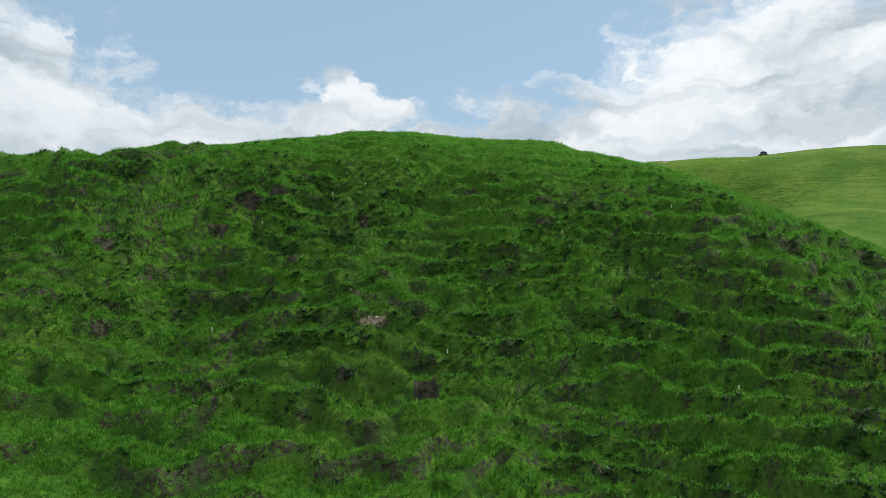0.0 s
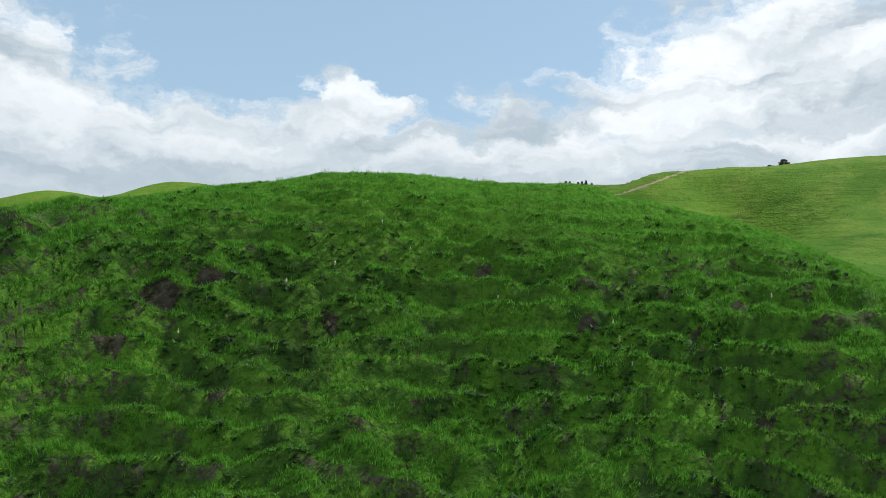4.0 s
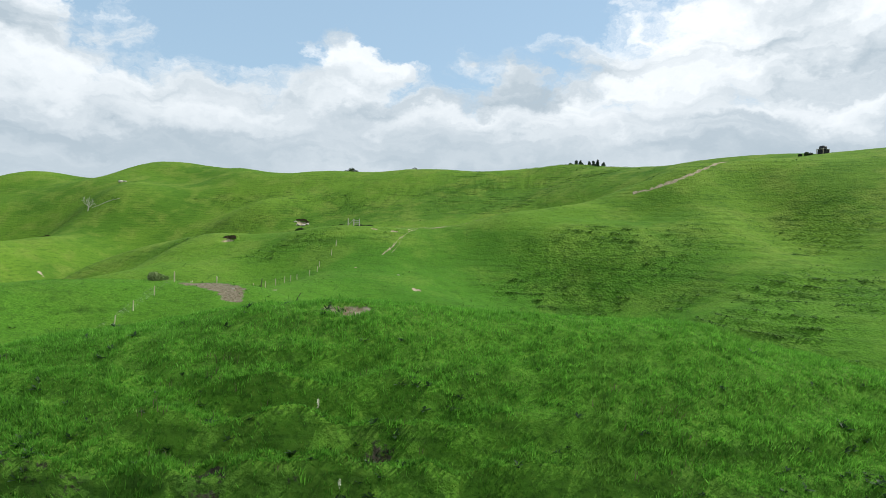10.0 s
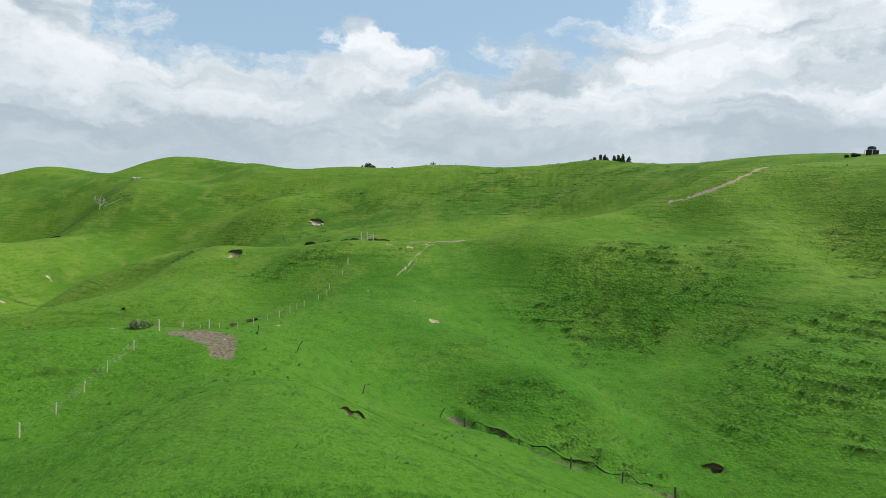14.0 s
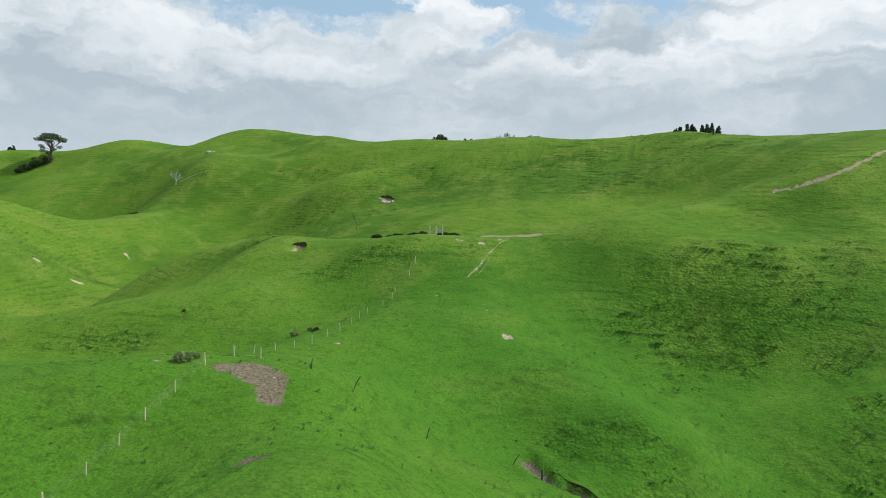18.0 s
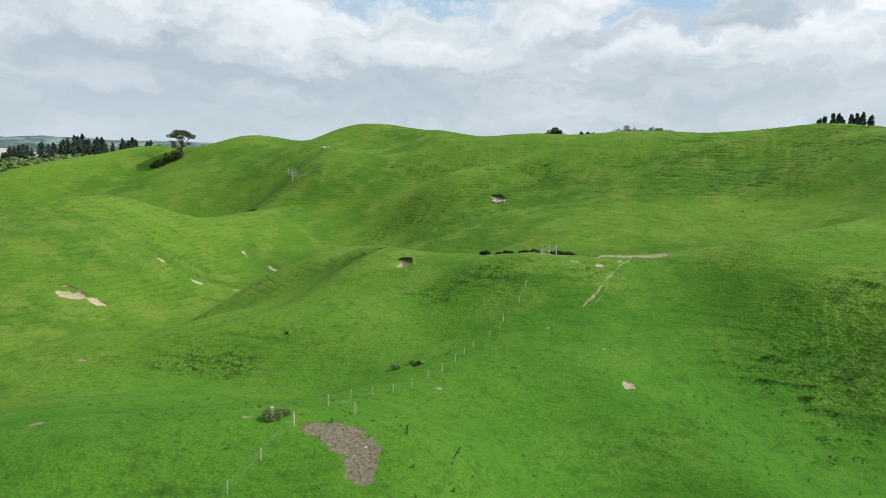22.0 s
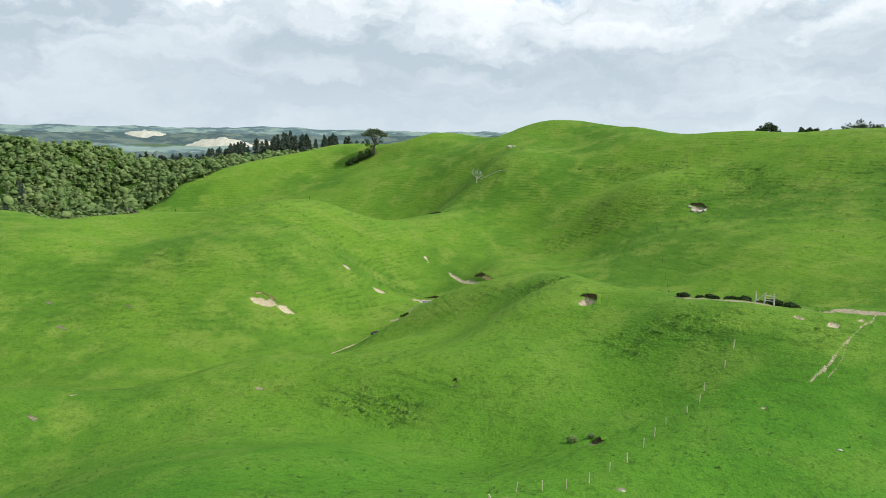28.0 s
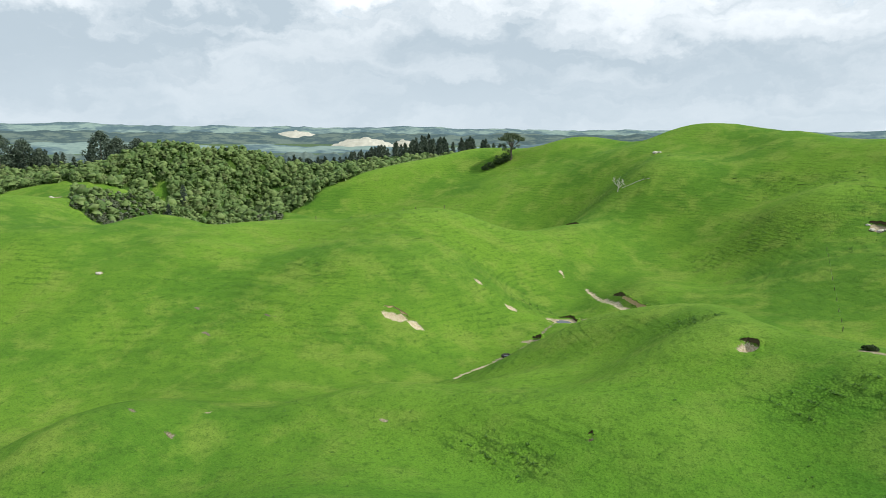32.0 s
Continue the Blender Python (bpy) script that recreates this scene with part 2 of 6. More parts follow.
# the knoll: crest, shoulders and face
swell(-133.5, 63.4, -2.53, 17.2, 9.9, 105.5)
swell(-45.2, 81.6, 1.21, 5.7, 4.7, 14.3)
swell(35.1, 46.2, 1.06, 11.2, 8.1, 28.8)
swell(-19.7, 42.2, 0.97, 8.3, 5.6, 161.5)
swell(-118.4, 61.6, -0.68, 44.2, 10.1, 178.3)
swell(-114.6, 59.7, -0.63, 15.3, 4.5, 109.3)
swell(-150.3, 63.7, -0.52, 11.5, 5.0, 82.2)
swell(-27.7, 67.3, -0.50, 12.5, 4.5, 94.7)
swell(-37.8, 59.3, -0.47, 8.7, 4.6, 50.0)
swell(-92.7, 66.9, 0.46, 14.7, 6.2, 126.9)
swell(10.7, 32.6, -0.41, 6.0, 5.4, 22.5)
swell(24.0, 43.0, 0.37, 5.0, 5.0, 0.0)
swell(22.1, 67.8, -0.37, 6.6, 6.3, 156.5)
swell(-18.6, 77.1, 0.36, 5.0, 4.7, 9.6)
swell(68.7, 63.1, 0.30, 11.0, 8.1, 158.2)
swell(7.9, 77.0, 0.26, 5.6, 4.7, 18.7)
swell(3.7, 50.6, 0.24, 12.9, 4.9, 60.9)
swell(-21.7, 51.8, 0.21, 5.2, 4.9, 30.0)
swell(37.2, 66.5, 0.21, 7.4, 4.7, 149.0)
swell(-3.2, 82.2, -0.18, 9.7, 4.6, 96.2)
swell(52.8, 63.7, 0.18, 35.9, 5.9, 121.7)
swell(15.4, 60.9, -0.16, 5.0, 4.8, 167.5)
swell(9.8, 41.5, -0.15, 5.8, 4.6, 2.9)
swell(-15.0, 63.1, -0.11, 13.2, 5.4, 139.3)
swell(-64.0, 76.6, -0.07, 6.7, 6.0, 15.1)
# the gully, the mud ridge and its flanks
swell(-135.2, 87.9, 4.78, 51.8, 17.6, 96.6)
swell(18.3, 138.6, -4.77, 10.7, 9.5, 159.7)
swell(-43.2, 87.2, -4.76, 13.4, 10.9, 79.4)
swell(-85.1, 137.8, -3.73, 19.5, 12.9, 33.9)
swell(-7.2, 139.3, 2.85, 11.7, 7.8, 0.5)
swell(-38.0, 105.5, -2.53, 7.5, 6.5, 9.4)
swell(-292.7, 128.8, 2.46, 16.3, 10.5, 28.5)
swell(-102.9, 124.5, -1.83, 13.9, 9.0, 133.6)
swell(-56.4, 129.4, -1.44, 11.3, 6.0, 33.2)
swell(-130.6, 117.5, 1.27, 9.1, 9.0, 177.8)
swell(-40.5, 122.6, 1.19, 14.9, 6.4, 35.8)
swell(51.6, 136.9, 1.10, 9.7, 6.7, 168.9)
swell(-67.9, 133.8, 1.09, 15.9, 6.1, 57.3)
swell(8.4, 131.9, -0.94, 10.0, 6.1, 145.7)
swell(-70.6, 88.8, -0.92, 21.8, 7.3, 114.2)
swell(-168.4, 102.9, 0.86, 22.5, 8.9, 60.2)
swell(10.7, 95.3, 0.83, 26.9, 13.3, 37.5)
swell(-74.3, 139.2, -0.82, 28.0, 6.9, 70.0)
swell(8.8, 117.8, 0.82, 14.3, 6.7, 150.6)
swell(-118.7, 97.2, 0.69, 9.4, 6.1, 17.5)
swell(-123.4, 127.3, 0.68, 8.1, 6.1, 18.6)
swell(-24.4, 106.2, 0.67, 8.3, 6.1, 141.4)
swell(-14.0, 124.0, -0.62, 8.0, 8.0, 0.0)
swell(11.8, 124.3, 0.53, 18.7, 6.7, 101.8)
swell(-55.9, 128.6, -0.51, 37.0, 6.4, 25.6)
swell(33.1, 126.7, -0.49, 9.2, 6.0, 166.1)
swell(-6.2, 114.6, -0.46, 6.3, 6.0, 12.6)
swell(-74.3, 96.4, 0.46, 7.9, 6.0, 140.3)
swell(-3.1, 104.1, -0.45, 6.7, 6.2, 171.8)
swell(68.9, 101.1, -0.45, 15.5, 10.0, 152.7)
swell(-18.3, 114.2, 0.44, 19.7, 6.3, 95.0)
swell(-60.4, 96.1, -0.38, 6.8, 6.0, 121.4)
swell(-30.6, 115.8, -0.37, 18.6, 6.3, 75.6)
swell(-59.7, 113.5, 0.30, 10.9, 6.2, 169.2)
swell(107.5, 126.6, 0.22, 15.5, 8.3, 165.5)
swell(-42.6, 90.9, 0.16, 34.9, 6.4, 100.7)
# the spurs and hollows before the track
swell(-278.6, 149.4, 6.28, 33.6, 30.1, 83.3)
swell(12.9, 167.6, -3.63, 19.9, 8.4, 156.3)
swell(-300.0, 180.0, -3.56, 16.0, 8.0, 120.0)
swell(15.7, 168.0, 3.03, 12.1, 6.0, 58.6)
swell(82.7, 154.5, 2.91, 15.1, 12.7, 16.8)
swell(-52.7, 147.8, -2.79, 7.8, 7.6, 23.2)
swell(39.3, 163.3, -2.69, 21.3, 6.9, 52.0)
swell(-5.8, 177.7, -2.39, 6.8, 6.1, 20.8)
swell(77.9, 173.1, 2.05, 8.4, 6.2, 16.4)
swell(-80.3, 172.6, 1.98, 10.4, 6.7, 132.1)
swell(2.4, 148.1, 1.70, 6.5, 6.2, 21.7)
swell(-269.9, 180.6, 1.53, 18.0, 6.2, 113.9)
swell(-25.1, 147.2, 1.51, 7.4, 6.2, 149.2)
swell(7.9, 175.0, 1.49, 6.2, 6.1, 23.3)
swell(-113.6, 163.8, 1.31, 9.5, 6.0, 59.6)
swell(-14.8, 168.9, -1.20, 7.5, 6.1, 173.7)
swell(-99.7, 142.1, -1.14, 7.9, 7.5, 175.6)
swell(39.7, 173.3, 1.11, 7.1, 6.8, 13.9)
swell(-49.0, 158.5, -0.99, 6.5, 6.2, 178.5)
swell(-224.9, 144.8, -0.89, 65.1, 13.8, 58.9)
swell(-22.6, 180.5, 0.86, 27.6, 6.4, 72.0)
swell(-56.6, 173.4, 0.85, 10.3, 6.0, 29.5)
swell(-143.3, 153.3, -0.80, 21.6, 8.4, 75.3)
swell(130.1, 174.6, -0.71, 19.7, 6.1, 97.3)
swell(19.0, 156.1, -0.70, 7.8, 7.3, 14.9)
swell(-224.9, 174.7, 0.62, 13.9, 13.1, 16.4)
swell(-94.0, 167.8, -0.57, 6.8, 6.3, 179.2)
swell(-133.1, 142.7, -0.52, 9.6, 6.2, 33.2)
swell(-43.5, 164.9, -0.52, 16.6, 6.7, 83.6)
swell(18.6, 176.6, 0.46, 22.8, 6.5, 55.8)
swell(89.6, 148.0, -0.44, 8.2, 6.1, 3.0)
swell(53.1, 159.4, -0.40, 6.9, 6.5, 10.3)
swell(113.6, 146.5, 0.40, 37.1, 8.5, 29.0)
swell(-184.9, 145.1, -0.35, 17.9, 7.7, 17.0)
swell(67.1, 146.5, 0.34, 7.1, 6.5, 179.9)
swell(-11.5, 163.0, -0.33, 34.4, 7.0, 172.0)
# the track ridge and the valley head
swell(-258.8, 189.1, 3.95, 16.3, 8.8, 145.3)
swell(-93.4, 201.6, -3.88, 11.0, 7.2, 49.2)
swell(65.3, 217.9, 3.49, 20.0, 8.3, 31.2)
swell(-116.4, 220.6, 2.39, 8.1, 7.6, 22.6)
swell(-33.6, 185.5, 2.34, 9.8, 8.9, 109.3)
swell(-87.7, 186.5, 1.94, 6.6, 6.6, 24.0)
swell(-100.7, 216.6, 1.91, 23.7, 7.4, 21.8)
swell(1.8, 187.9, -1.77, 7.2, 6.5, 112.4)
swell(-62.2, 186.6, -1.70, 7.5, 7.1, 174.9)
swell(-2.0, 230.5, -1.67, 40.4, 11.1, 16.7)
swell(-23.6, 205.5, -1.67, 7.7, 6.1, 9.1)
swell(111.3, 195.2, -1.47, 14.2, 10.4, 77.4)
swell(-240.3, 219.0, -1.47, 13.5, 8.8, 142.8)
swell(-87.7, 197.1, -1.39, 6.6, 6.1, 14.8)
swell(-53.2, 209.6, 1.34, 20.4, 6.4, 144.0)
swell(-113.5, 206.0, 1.30, 7.7, 7.7, 5.9)
swell(31.8, 195.8, -1.29, 8.2, 6.1, 163.2)
swell(85.2, 222.9, 1.29, 7.8, 6.7, 24.9)
swell(83.0, 196.5, -1.19, 13.8, 6.4, 159.1)
swell(-176.7, 185.7, 1.05, 18.0, 9.4, 174.5)
swell(48.7, 213.2, 0.99, 12.9, 6.5, 104.1)
swell(78.0, 220.5, 0.94, 30.1, 6.6, 162.5)
swell(-123.8, 194.4, -0.94, 7.4, 6.7, 1.0)
swell(-270.7, 204.8, 0.88, 14.0, 6.1, 4.5)
swell(-10.0, 194.6, 0.84, 19.1, 7.7, 53.5)
swell(-168.2, 232.2, -0.78, 11.4, 11.0, 165.8)
swell(-78.7, 217.6, 0.71, 7.8, 6.5, 154.5)
swell(-38.8, 209.9, 0.67, 7.9, 6.3, 45.3)
swell(12.9, 206.0, 0.66, 29.4, 7.0, 117.8)
swell(-288.6, 232.8, -0.64, 15.0, 11.2, 8.4)
swell(-139.2, 192.6, 0.64, 33.5, 33.3, 21.8)
swell(-89.0, 214.0, 0.59, 29.3, 6.9, 162.4)
swell(-151.1, 201.0, 0.46, 18.6, 6.9, 55.9)
swell(63.9, 204.6, 0.24, 24.3, 6.8, 33.1)
# the slopes past the valley
swell(-0.7, 269.0, -4.78, 72.4, 25.3, 11.1)
swell(-253.1, 326.5, -4.45, 29.0, 27.9, 11.4)
swell(-197.0, 265.3, 4.22, 21.5, 13.9, 59.4)
swell(-130.5, 314.3, -4.11, 36.2, 25.5, 172.6)
swell(58.3, 265.8, -4.08, 15.9, 12.5, 19.0)
swell(-312.6, 246.3, -3.22, 22.5, 15.6, 137.0)
swell(-23.7, 290.4, 2.46, 21.3, 14.7, 147.2)
swell(-228.3, 320.4, -2.35, 43.1, 13.0, 83.6)
swell(-151.8, 296.2, -2.06, 11.8, 11.3, 167.7)
swell(-256.5, 256.3, 1.98, 17.6, 11.9, 148.5)
swell(-98.6, 251.9, -1.82, 16.4, 11.8, 45.9)
swell(-243.3, 289.1, -1.71, 11.7, 11.6, 16.0)
swell(32.0, 270.2, -1.43, 14.6, 12.5, 66.4)
swell(44.0, 300.0, -1.41, 13.0, 13.0, 0.0)
swell(115.8, 280.2, 1.39, 48.7, 13.8, 120.0)
swell(-177.1, 260.9, 1.18, 13.5, 11.6, 164.1)
swell(-77.2, 251.8, -1.07, 54.5, 12.4, 158.7)
swell(-264.1, 327.7, 1.05, 23.1, 14.3, 21.0)
swell(88.1, 299.0, 1.03, 13.4, 13.0, 10.0)
swell(137.9, 261.2, -1.02, 13.5, 12.2, 164.1)
swell(-132.0, 276.0, 0.99, 26.0, 13.0, 30.0)
swell(67.3, 285.7, -0.98, 13.0, 11.0, 140.3)
swell(91.7, 256.0, -0.85, 13.8, 11.1, 167.0)
swell(-334.7, 288.8, -0.83, 33.8, 14.3, 4.1)
swell(-40.6, 316.4, 0.83, 16.2, 11.3, 8.7)
swell(-35.9, 247.3, -0.80, 31.5, 11.8, 143.2)
swell(64.3, 255.4, -0.77, 15.4, 11.6, 1.4)
swell(-203.8, 313.6, -0.76, 12.4, 11.3, 159.6)
swell(-77.0, 275.8, -0.76, 12.6, 12.1, 147.7)
swell(26.8, 324.0, -0.74, 13.5, 11.8, 55.5)
swell(-37.4, 269.5, 0.74, 16.7, 11.4, 20.0)
swell(-7.1, 309.9, 0.70, 31.1, 11.8, 140.4)
swell(13.1, 247.7, -0.61, 19.8, 11.5, 7.1)
swell(-125.9, 237.5, -0.55, 21.1, 12.6, 141.1)
swell(-201.2, 283.4, 0.55, 11.9, 11.2, 36.9)
swell(128.0, 323.7, 0.54, 19.9, 12.0, 142.0)
swell(-175.6, 313.2, 0.54, 22.1, 11.3, 44.6)
swell(8.1, 275.6, 0.54, 14.9, 12.7, 166.2)
swell(54.7, 265.8, 0.03, 12.0, 11.5, 19.4)
# folds of the far hills
swell(-29.2, 361.0, -2.54, 66.9, 19.4, 164.9)
swell(-167.4, 336.7, 2.51, 14.2, 12.6, 18.0)
swell(-0.4, 457.8, -1.53, 44.6, 14.6, 179.0)
swell(-202.2, 386.3, -1.21, 52.1, 19.7, 4.3)
swell(-82.7, 366.1, 1.04, 50.0, 12.5, 111.1)
swell(-241.9, 391.4, -0.94, 20.8, 15.0, 108.3)
swell(-59.7, 345.8, -0.71, 42.7, 13.4, 22.4)
swell(-21.3, 379.7, -0.64, 13.1, 12.4, 160.7)
swell(-117.6, 353.1, -0.43, 72.3, 11.7, 91.3)
swell(-71.5, 369.9, 0.30, 33.1, 13.0, 160.3)


# the hollow beside the spur's left flank, and its back
swell(-80.0, 191.0, 2.8, 8.0, 7.0, 0)
swell(-84.5, 197.5, 1.7, 8.0, 6.0, 0)


def lie(x, y):
    z = np.full(np.shape(x), PLAIN)
    for cx, cy, rise, along, across, turn in SWELLS:
        c, s = math.cos(radians(turn)), math.sin(radians(turn))
        u, v = ((x - cx) * c + (y - cy) * s) / along, ((y - cy) * c - (x - cx) * s) / across
        z = z + rise * np.exp(-0.5 * (u * u + v * v))
    return z


GRID = np.random.default_rng(7).random((256, 256))


def ripple(x, y, size, seed=0):
    """Smooth noise of 0 to 1 with bumps of about that many metres."""
    x, y = np.asarray(x), np.asarray(y)
    u, v = (0.84 * x - 0.54 * y) / size + 17.3 * seed, (0.54 * x + 0.84 * y) / size + 9.1 * seed
    i, j = np.floor(u).astype(int), np.floor(v).astype(int)
    a, b = u - i, v - j
    a, b = a * a * (3 - 2 * a), b * b * (3 - 2 * b)
    g = lambda p, q: GRID[p % 256, q % 256]
    return (g(i, j) * (1 - a) + g(i + 1, j) * a) * (1 - b) + (g(i, j + 1) * (1 - a) + g(i + 1, j + 1) * a) * b


def fall(v, lo, hi):
    t = np.clip((v - lo) / (hi - lo), 0, 1)
    return t * t * (3 - 2 * t)


# ---- materials ----
def material(name):
    m = bpy.data.materials.new(name)
    m.use_nodes = True
    return m, Tree(m.node_tree)


def surface(w, colour, roughness, bump=None, strength=0.5, distance=0.05, specular=0.2, metal=0.0):
    b = w.add("ShaderNodeBsdfPrincipled")
    w.put(b.inputs["Base Color"], (*colour, 1.0) if isinstance(colour, tuple) and len(colour) == 3 else colour)
    w.put(b.inputs["Roughness"], roughness)
    b.inputs["Specular IOR Level"].default_value = specular
    b.inputs["Metallic"].default_value = metal
    if bump is not None:
        n = w.add("ShaderNodeBump")
        n.inputs["Strength"].default_value, n.inputs["Distance"].default_value = strength, distance
        w.link(bump, n.inputs["Height"])
        w.link(n.outputs[0], b.inputs["Normal"])
    return b.outputs[0]


def finish(w, shader):
    w.link(shader, w.add("ShaderNodeOutputMaterial").inputs[0])


def pasture_material():
    m, w = material("pasture")
    place = w.add("ShaderNodeNewGeometry").outputs["Position"]
    split = w.add("ShaderNodeSeparateXYZ")
    w.link(place, split.inputs[0])
    px, py, pz = split.outputs
    bare = w.add("ShaderNodeAttribute", attribute="bare").outputs["Fac"]
    tone = w.add("ShaderNodeAttribute", attribute="tone").outputs["Fac"]
    weeds = w.add("ShaderNodeAttribute", attribute="rough").outputs["Fac"]
    lush = w.add("ShaderNodeAttribute", attribute="lush").outputs["Fac"]
    wide = w.noise(place, 0.016, 4.0, 0.55)
    patch = w.noise(place, 0.09, 5.0, 0.62)
    tuft = w.noise(place, 0.9, 5.0, 0.66)
    fine = w.noise(place, 4.0, 5.0, 0.7)
    speck = w.noise(place, 1.7, 2.0, 0.5)
    level = w.vec(w.math("MULTIPLY", px, 0.16), w.math("MULTIPLY", py, 0.16), w.math("MULTIPLY", pz, 1.05))
    streak = w.noise(level, 1.0, 4.0, 0.6, 0.3)
    trod = w.noise(level, 2.3, 4.0, 0.65, 0.4)
    green = w.mix(w.step(wide, 0.4, 0.6), GREEN_DEEP, GREEN_FRESH)
    green = w.mix(w.math("MULTIPLY", w.step(patch, 0.46, 0.66), 0.8), green, GREEN_DRY)
    green = w.mix(w.math("MULTIPLY", w.step(streak, 0.5, 0.3), 0.3), green, GREEN_LIGHT)
    green = w.mix(w.math("MULTIPLY", lush, 0.62), green, GREEN_LUSH)
    dry = w.add("ShaderNodeAttribute", attribute="dry").outputs["Fac"]
    green = w.mix(w.math("MULTIPLY", dry, w.step(patch, 0.3, 0.6, 0.45, 0.9)), green, GREEN_CREST)
    # haze over the remote pasture, put into its colour
    green = w.mix(w.add("ShaderNodeAttribute", attribute="remote").outputs["Fac"], green, HAZY_PADDOCK)
    green = w.mix(w.math("MULTIPLY", w.step(trod, 0.53, 0.68), w.step(weeds, 0.0, 0.6, 0.3, 0.62)), green, GREEN_DARK)
    green = w.mix(w.math("MULTIPLY", w.step(tuft, 0.52, 0.68), 0.5), green, GREEN_DARK)
    green = w.mix(w.math("MULTIPLY", w.step(fine, 0.5, 0.66), 0.68), green, GREEN_DARK)
    green = w.mix(w.math("MULTIPLY", w.step(fine, 0.46, 0.3), 0.5), green, GREEN_LIGHT)
    green = w.mix(w.math("MULTIPLY", w.step(speck, 0.66, 0.74), 0.5), green, GREEN_DARK)
    green = w.mix(w.math("MULTIPLY", w.step(streak, 0.52, 0.66), w.step(weeds, 0.0, 0.9, 0.2, 0.5)), green, GREEN_DARK)
    # rounded tufts, thick in the rough ground; shade in their gaps is painted dark
    cell = w.add("ShaderNodeTexVoronoi")
    w.link(place, cell.inputs["Vector"])
    cell.inputs["Scale"].default_value = 1.9
    lump = cell.outputs["Distance"]
    green = w.mix(w.math("MULTIPLY", w.step(lump, 0.42, 0.75), w.step(weeds, 0.1, 0.9, 0.1, 0.16)), green, GREEN_DARK)
    # narrow stock tracks along the contour of every slope
    steep = w.add("ShaderNodeSeparateXYZ")
    w.link(w.add("ShaderNodeNewGeometry").outputs["Normal"], steep.inputs[0])
    slope = w.step(steep.outputs[2], 0.985, 0.92)
    bend = w.noise(place, 0.06, 3.0, 0.55)
    wave = w.math("SINE", w.math("ADD", w.math("MULTIPLY", pz, 5.2), w.math("MULTIPLY", bend, 13.0)))
    some = w.math("MULTIPLY", w.step(w.noise(place, 0.05, 5.0, 0.68), 0.45, 0.64), slope)
    track = w.math("MULTIPLY", w.step(w.math("ADD", wave, w.math("MULTIPLY", w.math("SUBTRACT", tuft, 0.5), 4.5)), 0.1, 1.2), some)
    green = w.mix(w.math("MULTIPLY", track, 0.42), green, GREEN_DARK)
    clump = w.noise(place, 1.5, 3.0, 0.55)
    green = w.mix(w.math("MULTIPLY", w.step(clump, 0.54, 0.68), w.math("MULTIPLY", weeds, 0.25)), green, WEED_BROWN)
    # darker ground in the creases, on the risers and under the bush
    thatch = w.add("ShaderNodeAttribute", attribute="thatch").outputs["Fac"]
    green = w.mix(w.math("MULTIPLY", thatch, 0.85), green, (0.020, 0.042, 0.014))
    # earth
    grain = w.noise(place, 3.0, 6.0, 0.65)
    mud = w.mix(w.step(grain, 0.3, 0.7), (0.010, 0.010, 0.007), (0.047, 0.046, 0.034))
    clay = w.mix(w.step(grain, 0.32, 0.68), (0.31, 0.245, 0.135), (0.58, 0.525, 0.385))
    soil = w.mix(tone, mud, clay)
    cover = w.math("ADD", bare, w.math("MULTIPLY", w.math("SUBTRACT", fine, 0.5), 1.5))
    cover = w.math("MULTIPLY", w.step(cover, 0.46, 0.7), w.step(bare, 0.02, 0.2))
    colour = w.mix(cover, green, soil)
    bump = w.math("ADD", w.math("MULTIPLY", fine, 0.35), w.math("MULTIPLY", tuft, 1.0))
    bump = w.math("ADD", bump, w.math("MULTIPLY", streak, 0.5))
    bump = w.math("SUBTRACT", bump, w.math("MULTIPLY", track, 0.3))
    bump = w.math("SUBTRACT", bump, w.math("MULTIPLY", lump, w.step(weeds, 0.1, 0.9, 0.2, 0.7)))
    bump = w.math("ADD", bump, w.math("MULTIPLY", w.math("MULTIPLY", clump, weeds), 1.2))
    finish(w, surface(w, colour, 0.9, bump, 0.8, 0.34, 0.04))
    return m


GREEN_DEEP, GREEN_FRESH, GREEN_DRY = (0.072, 0.166, 0.018), (0.124, 0.236, 0.025), (0.172, 0.250, 0.042)
GREEN_DARK, GREEN_LIGHT, WEED_BROWN = (0.032, 0.082, 0.012), (0.150, 0.258, 0.032), (0.046, 0.062, 0.020)
GREEN_CREST = (0.168, 0.278, 0.039)
GREEN_LUSH = (0.051, 0.184, 0.016)
# dull grey-green that paints haze on the far pasture
HAZY_PADDOCK = (0.085, 0.125, 0.070)
PASTURE = pasture_material()


